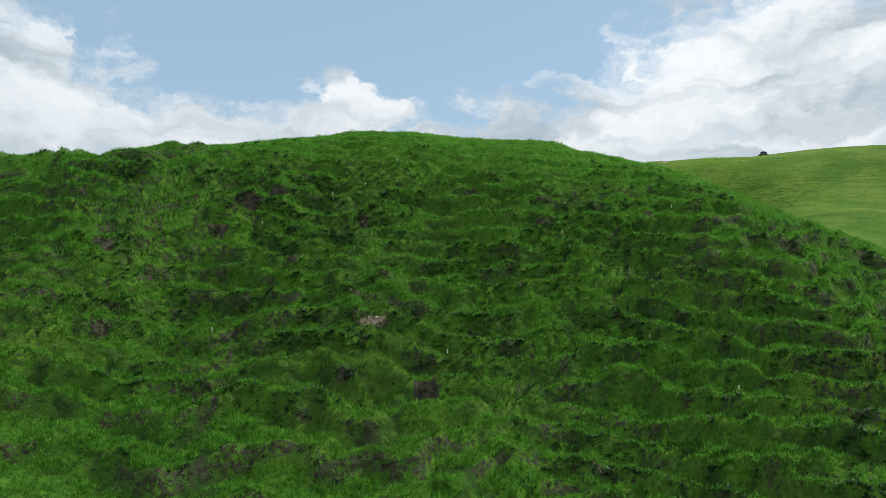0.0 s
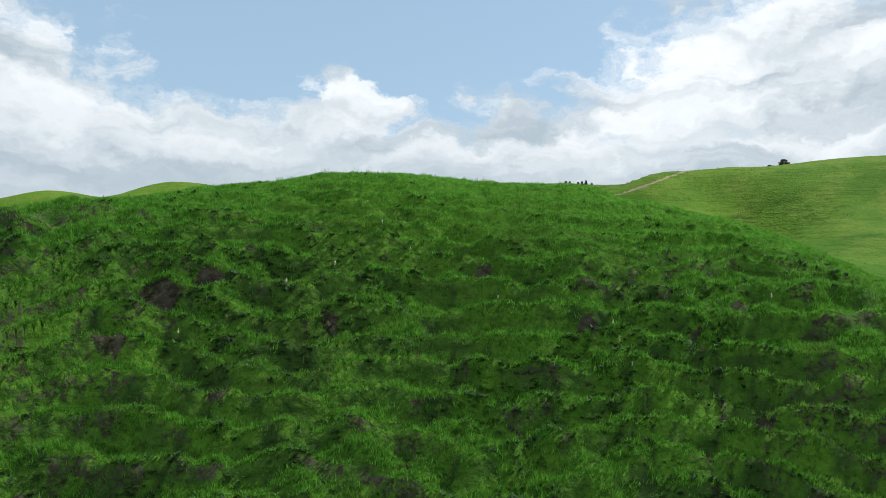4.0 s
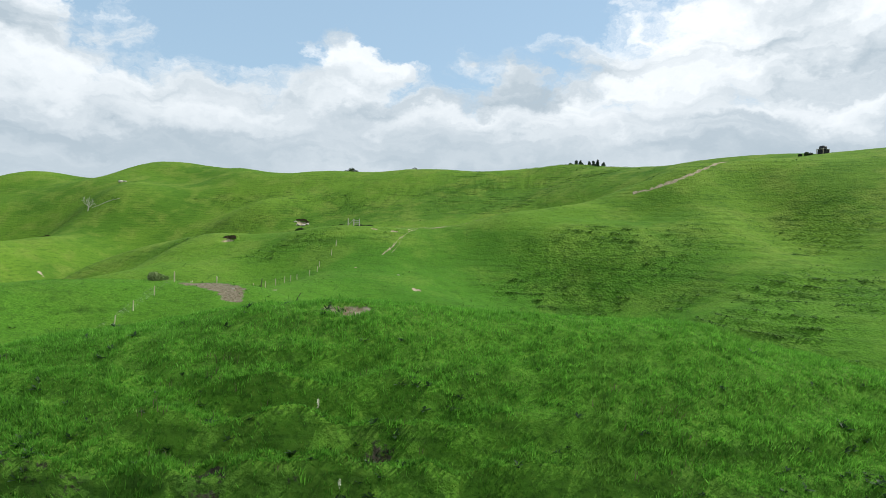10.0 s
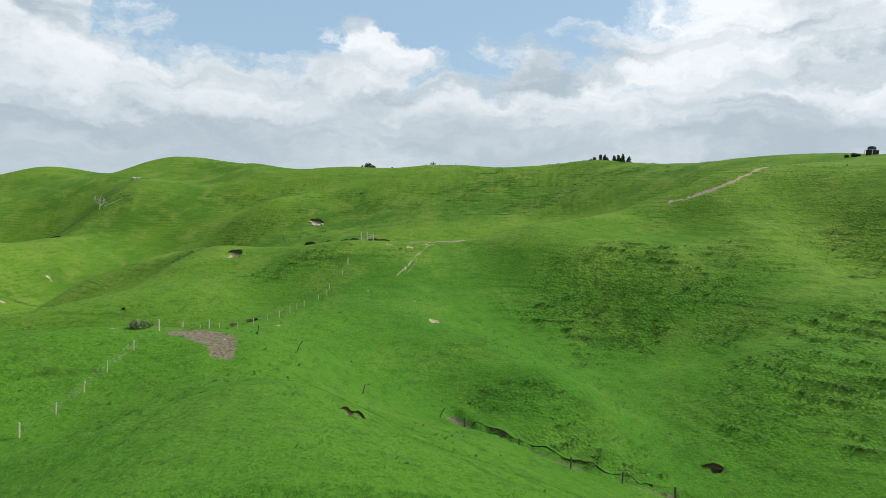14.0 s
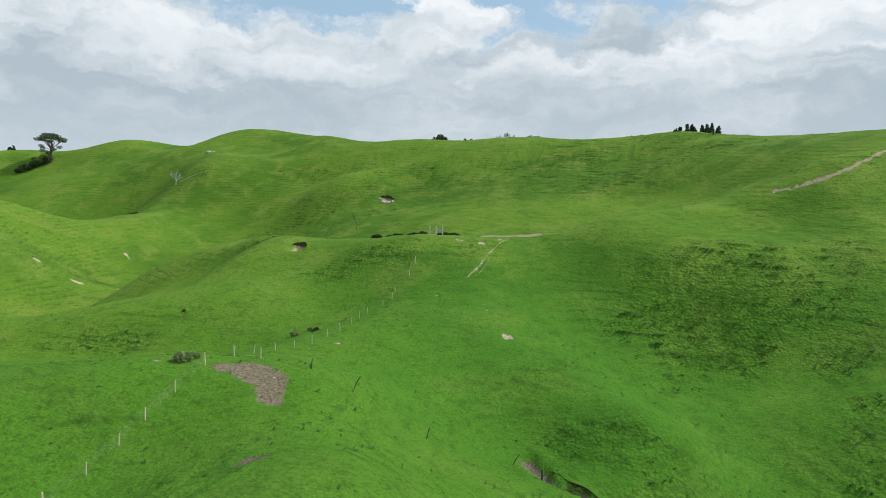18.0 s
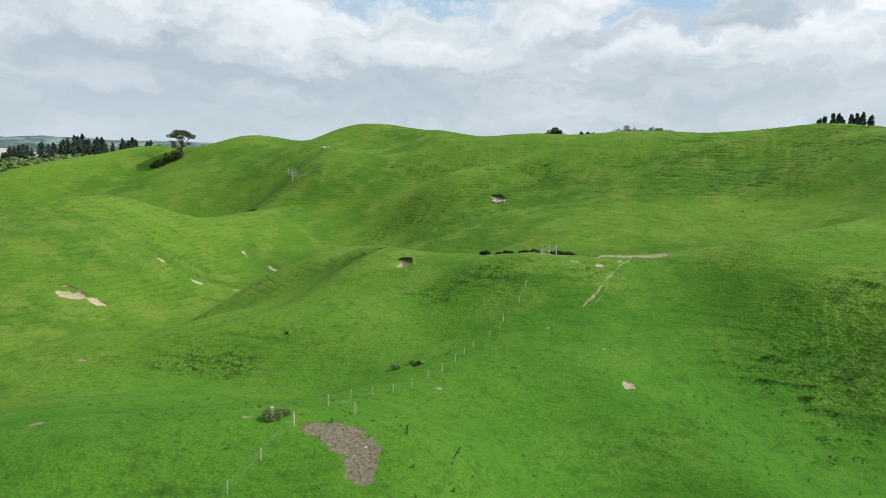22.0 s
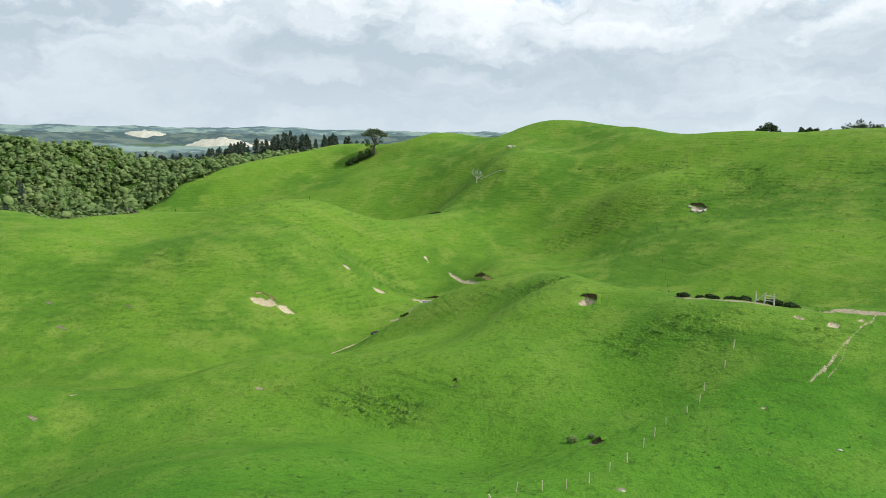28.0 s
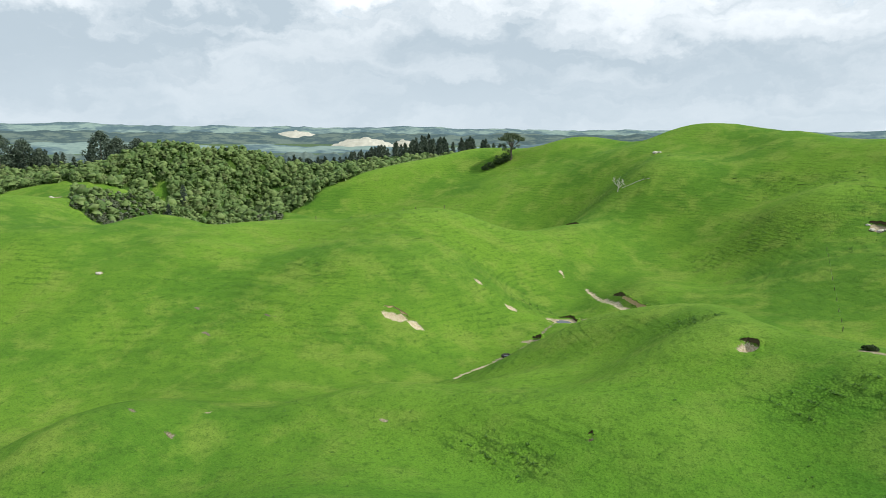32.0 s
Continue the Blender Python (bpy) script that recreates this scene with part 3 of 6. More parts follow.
def leaf_material(name, dark, light, through=0.3, dry=None, clump=0.0):
    """Leaves that vary from piece to piece and let some light through."""
    m, w = material(name)
    island = w.add("ShaderNodeNewGeometry").outputs["Random Per Island"]
    thing = w.add("ShaderNodeObjectInfo").outputs["Random"]
    place = w.add("ShaderNodeNewGeometry").outputs["Position"]
    pick = w.math("ADD", w.math("MULTIPLY", island, 0.75), w.math("MULTIPLY", thing, 0.25))
    if clump:
        pick = w.math("ADD", w.math("MULTIPLY", pick, 0.4), w.math("MULTIPLY", w.step(w.noise(place, clump, 4.0, 0.6), 0.4, 0.62), 0.6))
    colour = w.mix(pick, dark, light)
    if dry:
        colour = w.mix(w.math("MULTIPLY", w.step(w.noise(place, 0.12, 3.0), 0.55, 0.72), 0.55), colour, dry)
    a = w.add("ShaderNodeBsdfTranslucent")
    w.link(colour, a.inputs[0])
    mixer = w.add("ShaderNodeMixShader")
    mixer.inputs[0].default_value = through
    w.link(surface(w, colour, 0.6, specular=0.2), mixer.inputs[1])
    w.link(a.outputs[0], mixer.inputs[2])
    finish(w, mixer.outputs[0])
    return m


def plain_material(name, dark, light, scale, roughness=0.8, bump=0.4, distance=0.02, specular=0.2, metal=0.0):
    m, w = material(name)
    where = w.add("ShaderNodeTexCoord").outputs["Object"]
    grain = w.noise(where, scale, 5.0, 0.6)
    stain = w.noise(where, scale * 0.17, 3.0, 0.5)
    colour = w.mix(w.math("ADD", w.math("MULTIPLY", grain, 0.6), w.math("MULTIPLY", stain, 0.4)), dark, light)
    finish(w, surface(w, colour, roughness, grain, bump, distance, specular, metal))
    return m


BLADE = leaf_material("grass_blade", (0.038, 0.128, 0.015), (0.172, 0.455, 0.052), 0.5, (0.145, 0.240, 0.050), 3.0)
# lush crest grass; its lighter greens also stand in for stronger sunlight
LIT_LUSH_BLADE = leaf_material("lit_lush_grass_blade", (0.056, 0.185, 0.019), (0.210, 0.520, 0.066), 0.5, (0.165, 0.300, 0.055), 3.0)
WEED = leaf_material("thistle_leaf", (0.016, 0.045, 0.015), (0.070, 0.135, 0.054), 0.25)
RUSH = leaf_material("rush_leaf", (0.046, 0.120, 0.020), (0.125, 0.245, 0.046), 0.45)
PETAL = leaf_material("flower_petal", (0.55, 0.55, 0.40), (0.80, 0.80, 0.68), 0.3)
DRY_STALK = leaf_material("dry_stalk", (0.075, 0.065, 0.035), (0.24, 0.20, 0.12), 0.15)
BUSH_LEAF = leaf_material("bush_leaf", (0.120, 0.220, 0.066), (0.330, 0.440, 0.160), 0.5, (0.240, 0.250, 0.125))
SCRUB_LEAF = leaf_material("scrub_leaf", (0.105, 0.140, 0.080), (0.190, 0.225, 0.135), 0.45, (0.190, 0.165, 0.110))
# needles greyed and lifted: distance haze is put into their colour
PINE_LEAF = leaf_material("pine_needles", (0.042, 0.070, 0.048), (0.105, 0.140, 0.095), 0.25)
TREE_LEAF = leaf_material("tree_leaf", (0.022, 0.046, 0.015), (0.070, 0.110, 0.034), 0.25)
OPEN_LEAF = leaf_material("open_crown_leaf", (0.040, 0.070, 0.032), (0.130, 0.165, 0.090), 0.35)
BARK = plain_material("bark", (0.06, 0.05, 0.04), (0.20, 0.17, 0.14), 3.0, 0.9, 0.6)
DEAD_WOOD = plain_material("dead_wood", (0.34, 0.32, 0.28), (0.62, 0.60, 0.55), 3.0, 0.85, 0.5)
POST_WOOD = plain_material("post_wood", (0.40, 0.36, 0.23), (0.70, 0.65, 0.46), 6.0, 0.85, 0.5)
OLD_POST = plain_material("old_post_wood", (0.05, 0.045, 0.035), (0.13, 0.115, 0.09), 6.0, 0.9, 0.5)
WIRE = plain_material("fence_wire", (0.28, 0.28, 0.28), (0.42, 0.42, 0.42), 20.0, 0.5, 0.1, metal=0.8)
BLACK_BOARD = plain_material("black_board", (0.012, 0.013, 0.015), (0.035, 0.037, 0.04), 3.0, 0.7, 0.4)
TANK_BLACK = plain_material("tank_plastic", (0.010, 0.011, 0.013), (0.024, 0.026, 0.03), 2.0, 0.45, 0.1, specular=0.4)
PALE_STONE = plain_material("pale_stone", (0.26, 0.25, 0.20), (0.55, 0.53, 0.46), 4.0, 0.85, 0.5)
CLAY = plain_material("raw_clay", (0.34, 0.21, 0.10), (0.58, 0.44, 0.28), 1.6, 0.9, 0.8, 0.1)
DARK_EARTH = plain_material("dark_earth", (0.030, 0.024, 0.013), (0.095, 0.076, 0.038), 2.0, 0.95, 0.8, 0.1)
RUBBER = plain_material("old_rubber", (0.012, 0.012, 0.012), (0.04, 0.038, 0.035), 8.0, 0.8, 0.3)
WATER = plain_material("pond_water", (0.045, 0.05, 0.045), (0.06, 0.065, 0.058), 0.6, 0.12, 0.05, specular=0.5)


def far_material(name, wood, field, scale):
    """Far country: dark woods and pale paddocks in long patches, haze put into both colours."""
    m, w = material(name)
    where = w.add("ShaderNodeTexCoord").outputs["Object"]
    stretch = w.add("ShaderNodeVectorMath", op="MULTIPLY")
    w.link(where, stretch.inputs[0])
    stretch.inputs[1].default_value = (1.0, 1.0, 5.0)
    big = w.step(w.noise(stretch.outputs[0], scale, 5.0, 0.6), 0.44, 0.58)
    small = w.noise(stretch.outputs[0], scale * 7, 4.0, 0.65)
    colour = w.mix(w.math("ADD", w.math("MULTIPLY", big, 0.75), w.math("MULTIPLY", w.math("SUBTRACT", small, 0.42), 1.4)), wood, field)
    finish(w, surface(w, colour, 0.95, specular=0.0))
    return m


HAZY_HILL = far_material("hazy_far_hills", (0.075, 0.120, 0.140), (0.21, 0.285, 0.25), 0.007)
HAZY_WOOD = far_material("hazy_far_woods", (0.055, 0.088, 0.095), (0.125, 0.165, 0.140), 0.012)
QUARRY = plain_material("quarry_face", (0.16, 0.17, 0.13), (0.62, 0.60, 0.52), 0.035, 0.9, 0.2, 1.0)


# bare earth: (x, y, half-length, half-width, turn, depth, tone), tone 0 dark mud to 1 pale clay
BARE = [
    (-31.2, 121.9, 2.9, 2.1, -30, 0.2, 0.34),
    (-22.9, 105.5, 1.7, 1.2, 10, 0.15, 0.25), (-9.8, 99.6, 1.6, 0.8, 50, 0.5, 0.55), (28.2, 124.9, 1.3, 0.5, -20, 0.6, 0.1),
    (-6.1, 156.2, 0.8, 1.0, 0, 0.2, 0.75), (-53.1, 197.2, 1.7, 1.7, 0, 1.3, 0.85), (-62.4, 165.8, 0.7, 0.7, 0, 0.6, 0.25),
    (-36.1, 158.0, 0.9, 0.8, 0, 0.6, 0.3), (-154.2, 209.4, 3.4, 2.0, 35, 0.9, 0.9), (-148.2, 212.6, 2.6, 1.1, 25, 0.6, 1.0),
    (-143.0, 248.4, 2.6, 1.6, 20, 0.6, 0.9), (-155.5, 246.8, 1.6, 1.0, 10, 0.3, 0.8), (-129.4, 257.6, 6.6, 5.4, 20, 0.9, 0.72),
    (-122.4, 221.0, 3.4, 2.6, 30, 0.3, 0.78), (-67.2, 347.4, 3.6, 2.0, 0, 1.2, 0.7),
    (-181.6, 337.6, 3.6, 1.0, 0, 1.2, 0.15), (-122.9, 138.2, 1.0, 0.6, 0, 0.2, 0.8), (-119.6, 130.0, 1.4, 0.7, 0, 0.3, 0.4),
    (-184.9, 168.1, 1.6, 0.6, 15, 0.1, 0.3), (-178.4, 184.0, 2.6, 0.4, 12, 0.1, 0.25), (-223.0, 224.0, 1.1, 0.5, 0, 0.1, 0.5),
    (-233.6, 157.7, 1.6, 1.0, 0, 0.2, 0.9), (-198.7, 172.6, 1.4, 0.5, 0, 0.1, 0.3), (-418.0, 196.0, 9.0, 4.0, 20, 0.4, 0.6),
    (-5.1, 63.3, 0.95, 0.75, 0, 0.25, 0.5), (-4.1, 39.5, 1.0, 0.22, 4, 0.1, 0.75), (-3.8, 40.0, 1.1, 0.3, 4, 0.3, 0.02), (0.9, 37.9, 0.5, 0.2, 4, 0.1, 0.5), (-4.8, 64.4, 0.8, 0.3, 0, 0.2, 0.1), (31.5, 186.2, 1.8, 0.35, 8, 0.4, 0.05), (46.0, 189.4, 2.0, 0.35, -6, 0.4, 0.05),
    (-41.1, 122.4, 1.0, 0.6, 0, 0.1, 0.6), (-60.8, 116.1, 1.2, 0.6, 0, 0.15, 0.5), (-13.1, 192.2, 0.9, 1.2, 0, 0.5, 0.9), (-9.9, 195.6, 0.9, 0.5, 0, 0.2, 0.8),
    (-17.5, 192.2, 0.9, 0.5, 0, 0.2, 0.8), (-38.0, 137.2, 0.9, 0.3, 0, 0.1, 0.6), (-28.5, 145.2, 0.5, 0.3, 0, 0.1, 0.6), (-19.0, 171.2, 0.5, 0.4, 0, 0.1, 0.7), (-124.6, 234.6, 2.6, 1.4, 10, 0.4, 0.62), (-96.0, 156.0, 0.9, 0.6, 0, 0.1, 0.7), (-128.5, 127.4, 1.2, 0.7, 0, 0.1, 0.4),
]
# trodden mud on the steep near face
for bx, by, br in ((-15.4, 45.7, 1.6), (-9.7, 44.1, 1.5), (-2.1, 47.2, 1.2), (2.0, 52.7, 1.2), (-12.1, 49.3, 1.3), (2.1, 39.9, 1.3), (-11.7, 37.3, 1.7), (-4.9, 35.6, 1.0), (-0.7, 35.6, 1.2), (5.4, 44.0, 1.1), (14.2, 40.8, 1.2), (13.8, 44.4, 1.1), (-18.8, 37.5, 1.5), (-20.9, 41.4, 1.2), (9.0, 52.7, 1.3), (-14.1, 48.0, 1.4), (-10.5, 51.8, 1.1), (-7.8, 55.0, 0.9), (7.0, 48.9, 1.3), (-5.7, 48.1, 0.9), (12.5, 49.1, 1.2), (15.4, 50.3, 1.3), (-3.1, 56.3, 0.8)):
    BARE.append((bx, by, br * 0.52, br * 0.26, 4, 0.2, 0.05))

# paths and washed-out channels: tone, half-width, depth, points
WAYS = [
    (0.34, 1.7, 0.2, ((-33.8, 123.0), (-32.2, 123.4), (-30.6, 122.8), (-29.0, 121.4), (-27.4, 119.2), (-26.7, 118.0))),
    (0.6, 1.0, 0.12, ((-37, 200.0), (-32, 197.6), (-27, 195.6), (-22.6, 195.6), (-17.2, 197.6), (-11.8, 199.0), (-7.0, 200.0), (-2.8, 201.7))),
    (0.5, 0.3, 0.1, ((-2.8, 201.7), (3.4, 202.0), (7.0, 202.4), (13.0, 204.2))),
    (0.6, 1.5, 0.15, ((-12.0, 199.2), (-7.0, 200.2), (-2.6, 201.7))),
    (0.72, 0.22, 0.12, ((-7.6, 199.6), (-8.9, 195.2), (-10.9, 189.5), (-12.2, 184.8), (-13.8, 180.6), (-14.6, 178.8))),
    (0.62, 0.14, 0.08, ((-10.9, 189.5), (-11.4, 184.6), (-12.6, 180.2))),
    (0.7, 0.2, 0.1, ((-13.1, 192.2), (-11.6, 190.4), (-10.6, 189.0))),
    (0.7, 0.6, 0.1, ((47.6, 212.8), (52.9, 211.8), (57.8, 212.0), (62.6, 213.6), (68.9, 218.5), (76.5, 225.8), (84.0, 236.0))),
    (0.3, 0.7, 0.9, ((-2.6, 130.2), (-0.6, 127.0), (1.8, 124.4), (7.1, 120.3), (11.0, 119.8), (15.6, 120.2), (20.0, 119.6), (25.0, 118.4))),
    (0.9, 0.5, 0.3, ((-159.4, 297.4), (-156.6, 296.4))),
    (0.95, 0.7, 0.35, ((-147, 297.5), (-141.5, 293.5), (-136.6, 289))),
    (0.95, 1.05, 0.45, ((-136.6, 289), (-128, 281), (-118.4, 272.3), (-110, 266), (-103, 262))),
    (0.85, 0.9, 0.3, ((-121.5, 222), (-124.0, 219.5), (-125.0, 214), (-124.6, 208), (-123.0, 202))),
    (0.5, 0.5, 0.5, ((-129, 252), (-126, 242), (-124.4, 234), (-122.6, 224))),
]
# rough pasture with thistle and rush: (x, y, half-length, half-width, turn, weight)
ROUGH = [
    (32, 175, 28, 17, 12, 0.85), (44, 166, 12, 12, 0, 0.7), (20, 166, 10, 14, 0, 0.7), (48, 135, 16, 16, 0, 1.0), (60, 148, 22, 18, 30, 0.9), (8, 131, 12, 5, -20, 0.65), (11, 123.5, 14, 2.4, -6, 1.4),
    (85, 190, 18, 16, 30, 0.9), (-71, 159, 11, 4.5, 5, 0.75), (-35, 187, 16, 6, 5, 0.9), (-67, 209.5, 6.5, 4.5, 30, 0.95), (-15, 189, 6, 5, 0, 0.5), (-100, 345, 30, 14, 10, 0.8),
    (-60, 372, 30, 12, 0, 0.7), (20, 370, 45, 16, 0, 0.8), (60, 352, 24, 14, 0, 0.8), (-185, 380, 24, 14, 0, 0.6), (-170, 186, 26, 12, 10, 0.55), (-190, 205, 18, 10, 0, 0.5),
    (-145, 262, 8, 12, 0, 0.6), (-104, 267, 14, 5, -38, 0.9), (-24, 199.5, 14, 2.6, -8, 1.2), (-28, 101, 8, 10, 0, 0.5), (0, 46, 34, 15, 0, 1.0), (-6, 64, 20, 9, 0, 0.25), (22, 34, 16, 14, 0, 0.9),
    (0, 350, 150, 70, 0, 0.35), (30, 345, 62, 26, 0, 0.72), (45, 385, 60, 16, 0, 0.75), (-45, 362, 40, 14, 10, 0.65), (-100, 388, 40, 14, 0, 0.6), (-180, 250, 60, 50, 0, 0.3), (-190, 180, 50, 30, 0, 0.35), (-200, 400, 60, 40, 0, 0.3), (70, 200, 40, 50, 0, 0.4), (0, 148, 8, 8, 0, 0.5), (-86, 172, 12, 5, 0, 0.4), (-218, 286, 14, 10, 0, 0.4),
]


def oval(x, y, cx, cy, along, across, turn):
    c, s = math.cos(radians(turn)), math.sin(radians(turn))
    u, v = ((x - cx) * c + (y - cy) * s) / along, ((y - cy) * c - (x - cx) * s) / across
    return np.sqrt(u * u + v * v)


def from_way(x, y, points):
    """Distance from a line of points."""
    best = np.full(np.shape(x), 1e9)
    for (ax, ay), (bx, by) in zip(points, points[1:]):
        dx, dy = bx - ax, by - ay
        t = np.clip(((x - ax) * dx + (y - ay) * dy) / (dx * dx + dy * dy), 0, 1)
        best = np.minimum(best, np.hypot(x - ax - t * dx, y - ay - t * dy))
    return best


def tread_phase(x, y, z):
    """Where a spot lies on its terracette: 0 to 0.55 the tread, above that the riser."""
    u = z / 1.2 + 1.7 * ripple(x, y, 6.0, 1) + 0.5 * ripple(x, y, 1.6, 2)
    return u - np.floor(u)


def hummock(x, y):
    """Rounded grass clumps with sharp creases between: 0 in a crease, 1 on a clump."""
    return np.minimum(1, 1.6 * np.abs(2 * ripple(0.5 * x, y, 0.85, 6) - 1) + 0.5 * np.abs(2 * ripple(0.6 * x, y, 0.45, 33) - 1))


def in_bush(x, y):
    """True where the native bush grows."""
    a, d = np.degrees(np.arctan2(-(x + 14), y - 87)), np.hypot(x + 14, y - 87)
    edge = np.where(a < 58, 440 + (58 - a) * 5, np.where(a > 73.5, 480 + 12 * np.sin(a), 340 + 9 * np.sin(a * 1.3)))
    return (a > 41) & (a < 89) & (d > edge + 22 * (ripple(x, y, 13.0, 40) - 0.5)) & (d < 690) & ~((a > 66.8) & (a <= 73.6) & (d > 397 - 6 * np.sin(a)) & (d < 458))


def earth(x, y):
    """How bare the ground is, how pale the earth is, and how deep it lies."""
    x, y = np.asarray(x, float), np.asarray(y, float)
    bare, tone, deep = np.zeros(x.shape), np.zeros(x.shape), np.zeros(x.shape)
    face = 1 - fall(oval(x, y, 0, 44, 44, 21, 0), 0.75, 1.15)
    steep = face > 0.03
    if steep.any():
        xs_, ys_ = x[steep], y[steep]
        f = tread_phase(xs_, ys_, lie(xs_, ys_))
        # near-black tone in patches along the risers
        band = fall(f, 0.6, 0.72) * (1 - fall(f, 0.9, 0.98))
        patchy = 0.1 + 0.5 * fall(0.6 * ripple(xs_, ys_, 0.9, 30) + 0.5 * ripple(xs_, ys_, 4.0, 31), 0.38, 0.72)
        bare[steep] = face[steep] * band * patchy * (1 - fall(ys_, 53, 60))
        # the same tone in the creases between clumps
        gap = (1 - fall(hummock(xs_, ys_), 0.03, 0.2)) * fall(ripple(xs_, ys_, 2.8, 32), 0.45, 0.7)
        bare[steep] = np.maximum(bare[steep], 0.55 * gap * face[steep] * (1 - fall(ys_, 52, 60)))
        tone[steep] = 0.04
    rag = (ripple(x, y, 0.9, 3) - 0.5) * 0.55 + (ripple(x, y, 2.3, 4) - 0.5) * 0.6
    for cx, cy, along, across, turn, depth, pale in BARE:
        near = (abs(x - cx) < along * 2 + 1) & (abs(y - cy) < along * 2 + across + 1)
        if near.any():
            r = oval(x[near], y[near], cx, cy, along, across, turn) + rag[near] * (0.9 if pale > 0.6 else min(0.9, 1.1 / across))
            k = 1 - fall(r, 0.75, 1.15)
            tone[near] = np.where(k > bare[near], pale, tone[near])
            bare[near] = np.maximum(bare[near], k)
            deep[near] = np.maximum(deep[near], depth * (1 - fall(r, 0.6, 1.15)))
    for pale, wide, depth, points in WAYS:
        xs_, ys_ = [p[0] for p in points], [p[1] for p in points]
        near = (x > min(xs_) - 6) & (x < max(xs_) + 6) & (y > min(ys_) - 6) & (y < max(ys_) + 6)
        if near.any():
            r = from_way(x[near] + rag[near] * 0.8, y[near] + rag[near] * 0.6, points) / wide + rag[near] * 0.9
            k = (1 - fall(r, 0.7, 1.25)) * (1.0 if wide > 2 else (0.72 if wide > 0.3 else 0.4) + 0.4 * ripple(x[near], y[near], 1.4, 41))
            tone[near] = np.where(k > bare[near], pale, tone[near])
            bare[near] = np.maximum(bare[near], k)
            deep[near] = np.maximum(deep[near], depth * (1 - fall(r, 0.4, 1.5)))
    wood = in_bush(x, y)
    bare[wood] = 0.0
    return bare, tone, deep


def rough(x, y):
    k = np.zeros(np.shape(x))
    ragged = (ripple(x, y, 6.0, 42) - 0.5) * 0.7 + (ripple(x, y, 2.2, 43) - 0.5) * 0.4
    for cx, cy, along, across, turn, weight in ROUGH:
        k = np.maximum(k, weight * (1 - fall(oval(x, y, cx, cy, along, across, turn) + ragged, 0.3, 1.35)))
    return np.where(in_bush(x, y), 1.5, k)


def height(x, y):
    x, y = np.asarray(x, float), np.asarray(y, float)
    z = lie(x, y)
    face = 1 - fall(oval(x, y, 0, 44, 44, 21, 0), 0.75, 1.15)
    # cattle terracettes: treads and short risers along the contour
    f = tread_phase(x, y, z)
    face = face * (1 - 0.85 * fall(y + 6 * (ripple(x, y, 7.0, 44) - 0.5), 53, 60))
    tread = (fall(f, 0.6, 0.92) - f * 0.92) * 1.35
    z = z + tread * face * (0.45 + 0.65 * fall(ripple(x, y, 3.5, 5), 0.2, 0.6))
    z = z + face * ((ripple(0.55 * x, y, 0.55, 34) - 0.5) * 0.42 + (ripple(x, y, 1.4, 7) - 0.5) * 0.4 + (hummock(x, y) - 0.6) * 0.3)
    close = 1 - fall(np.hypot(x + 20, y - 150), 330, 520)
    z = z + close * ((ripple(x, y, 1.7, 11) - 0.5) * 0.12 + (ripple(x, y, 3.2, 8) - 0.5) * 0.16 + (ripple(x, y, 11.0, 9) - 0.5) * 0.5 * (1 - face))
    k = rough(x, y) * (1 - face)
    u = z / 1.15 + 1.1 * ripple(x, y, 11.0, 12)
    f = u - np.floor(u)
    z = z + np.clip(k, 0, 1) * ((fall(f, 0.5, 1.0) - f) * 1.05 + (ripple(x, y, 1.5, 10) - 0.5) * 0.4)
    return z - earth(x, y)[2]


def at(x, y):
    return float(height(np.array([x]), np.array([y]))[0])


def spaced(*runs):
    out = []
    for a, b, step in runs:
        out += list(np.arange(a, b - step * 0.4, step))
    return out + [runs[-1][1]]


def growing(a, b, step, rate=1.2):
    out, v, s = [], a, step
    sign = 1 if b > a else -1
    while (b - v) * sign > 0:
        out.append(v)
        v += s * sign
        s *= rate
    return out + [b]


def raw_mesh(name, verts, faces, *materials):
    """A mesh from arrays: verts (n, 3) and faces (m, 3 or 4)."""
    mesh = bpy.data.meshes.new(name)
    faces = np.asarray(faces)
    mesh.vertices.add(len(verts))
    mesh.vertices.foreach_set("co", np.asarray(verts, np.float32).ravel())
    mesh.loops.add(faces.size)
    mesh.loops.foreach_set("vertex_index", faces.astype(np.int32).ravel())
    mesh.polygons.add(len(faces))
    mesh.polygons.foreach_set("loop_start", np.arange(0, faces.size, faces.shape[1], dtype=np.int32))
    mesh.polygons.foreach_set("loop_total", np.full(len(faces), faces.shape[1], np.int32))
    for m in materials:
        mesh.materials.append(m)
    mesh.update()
    return mesh


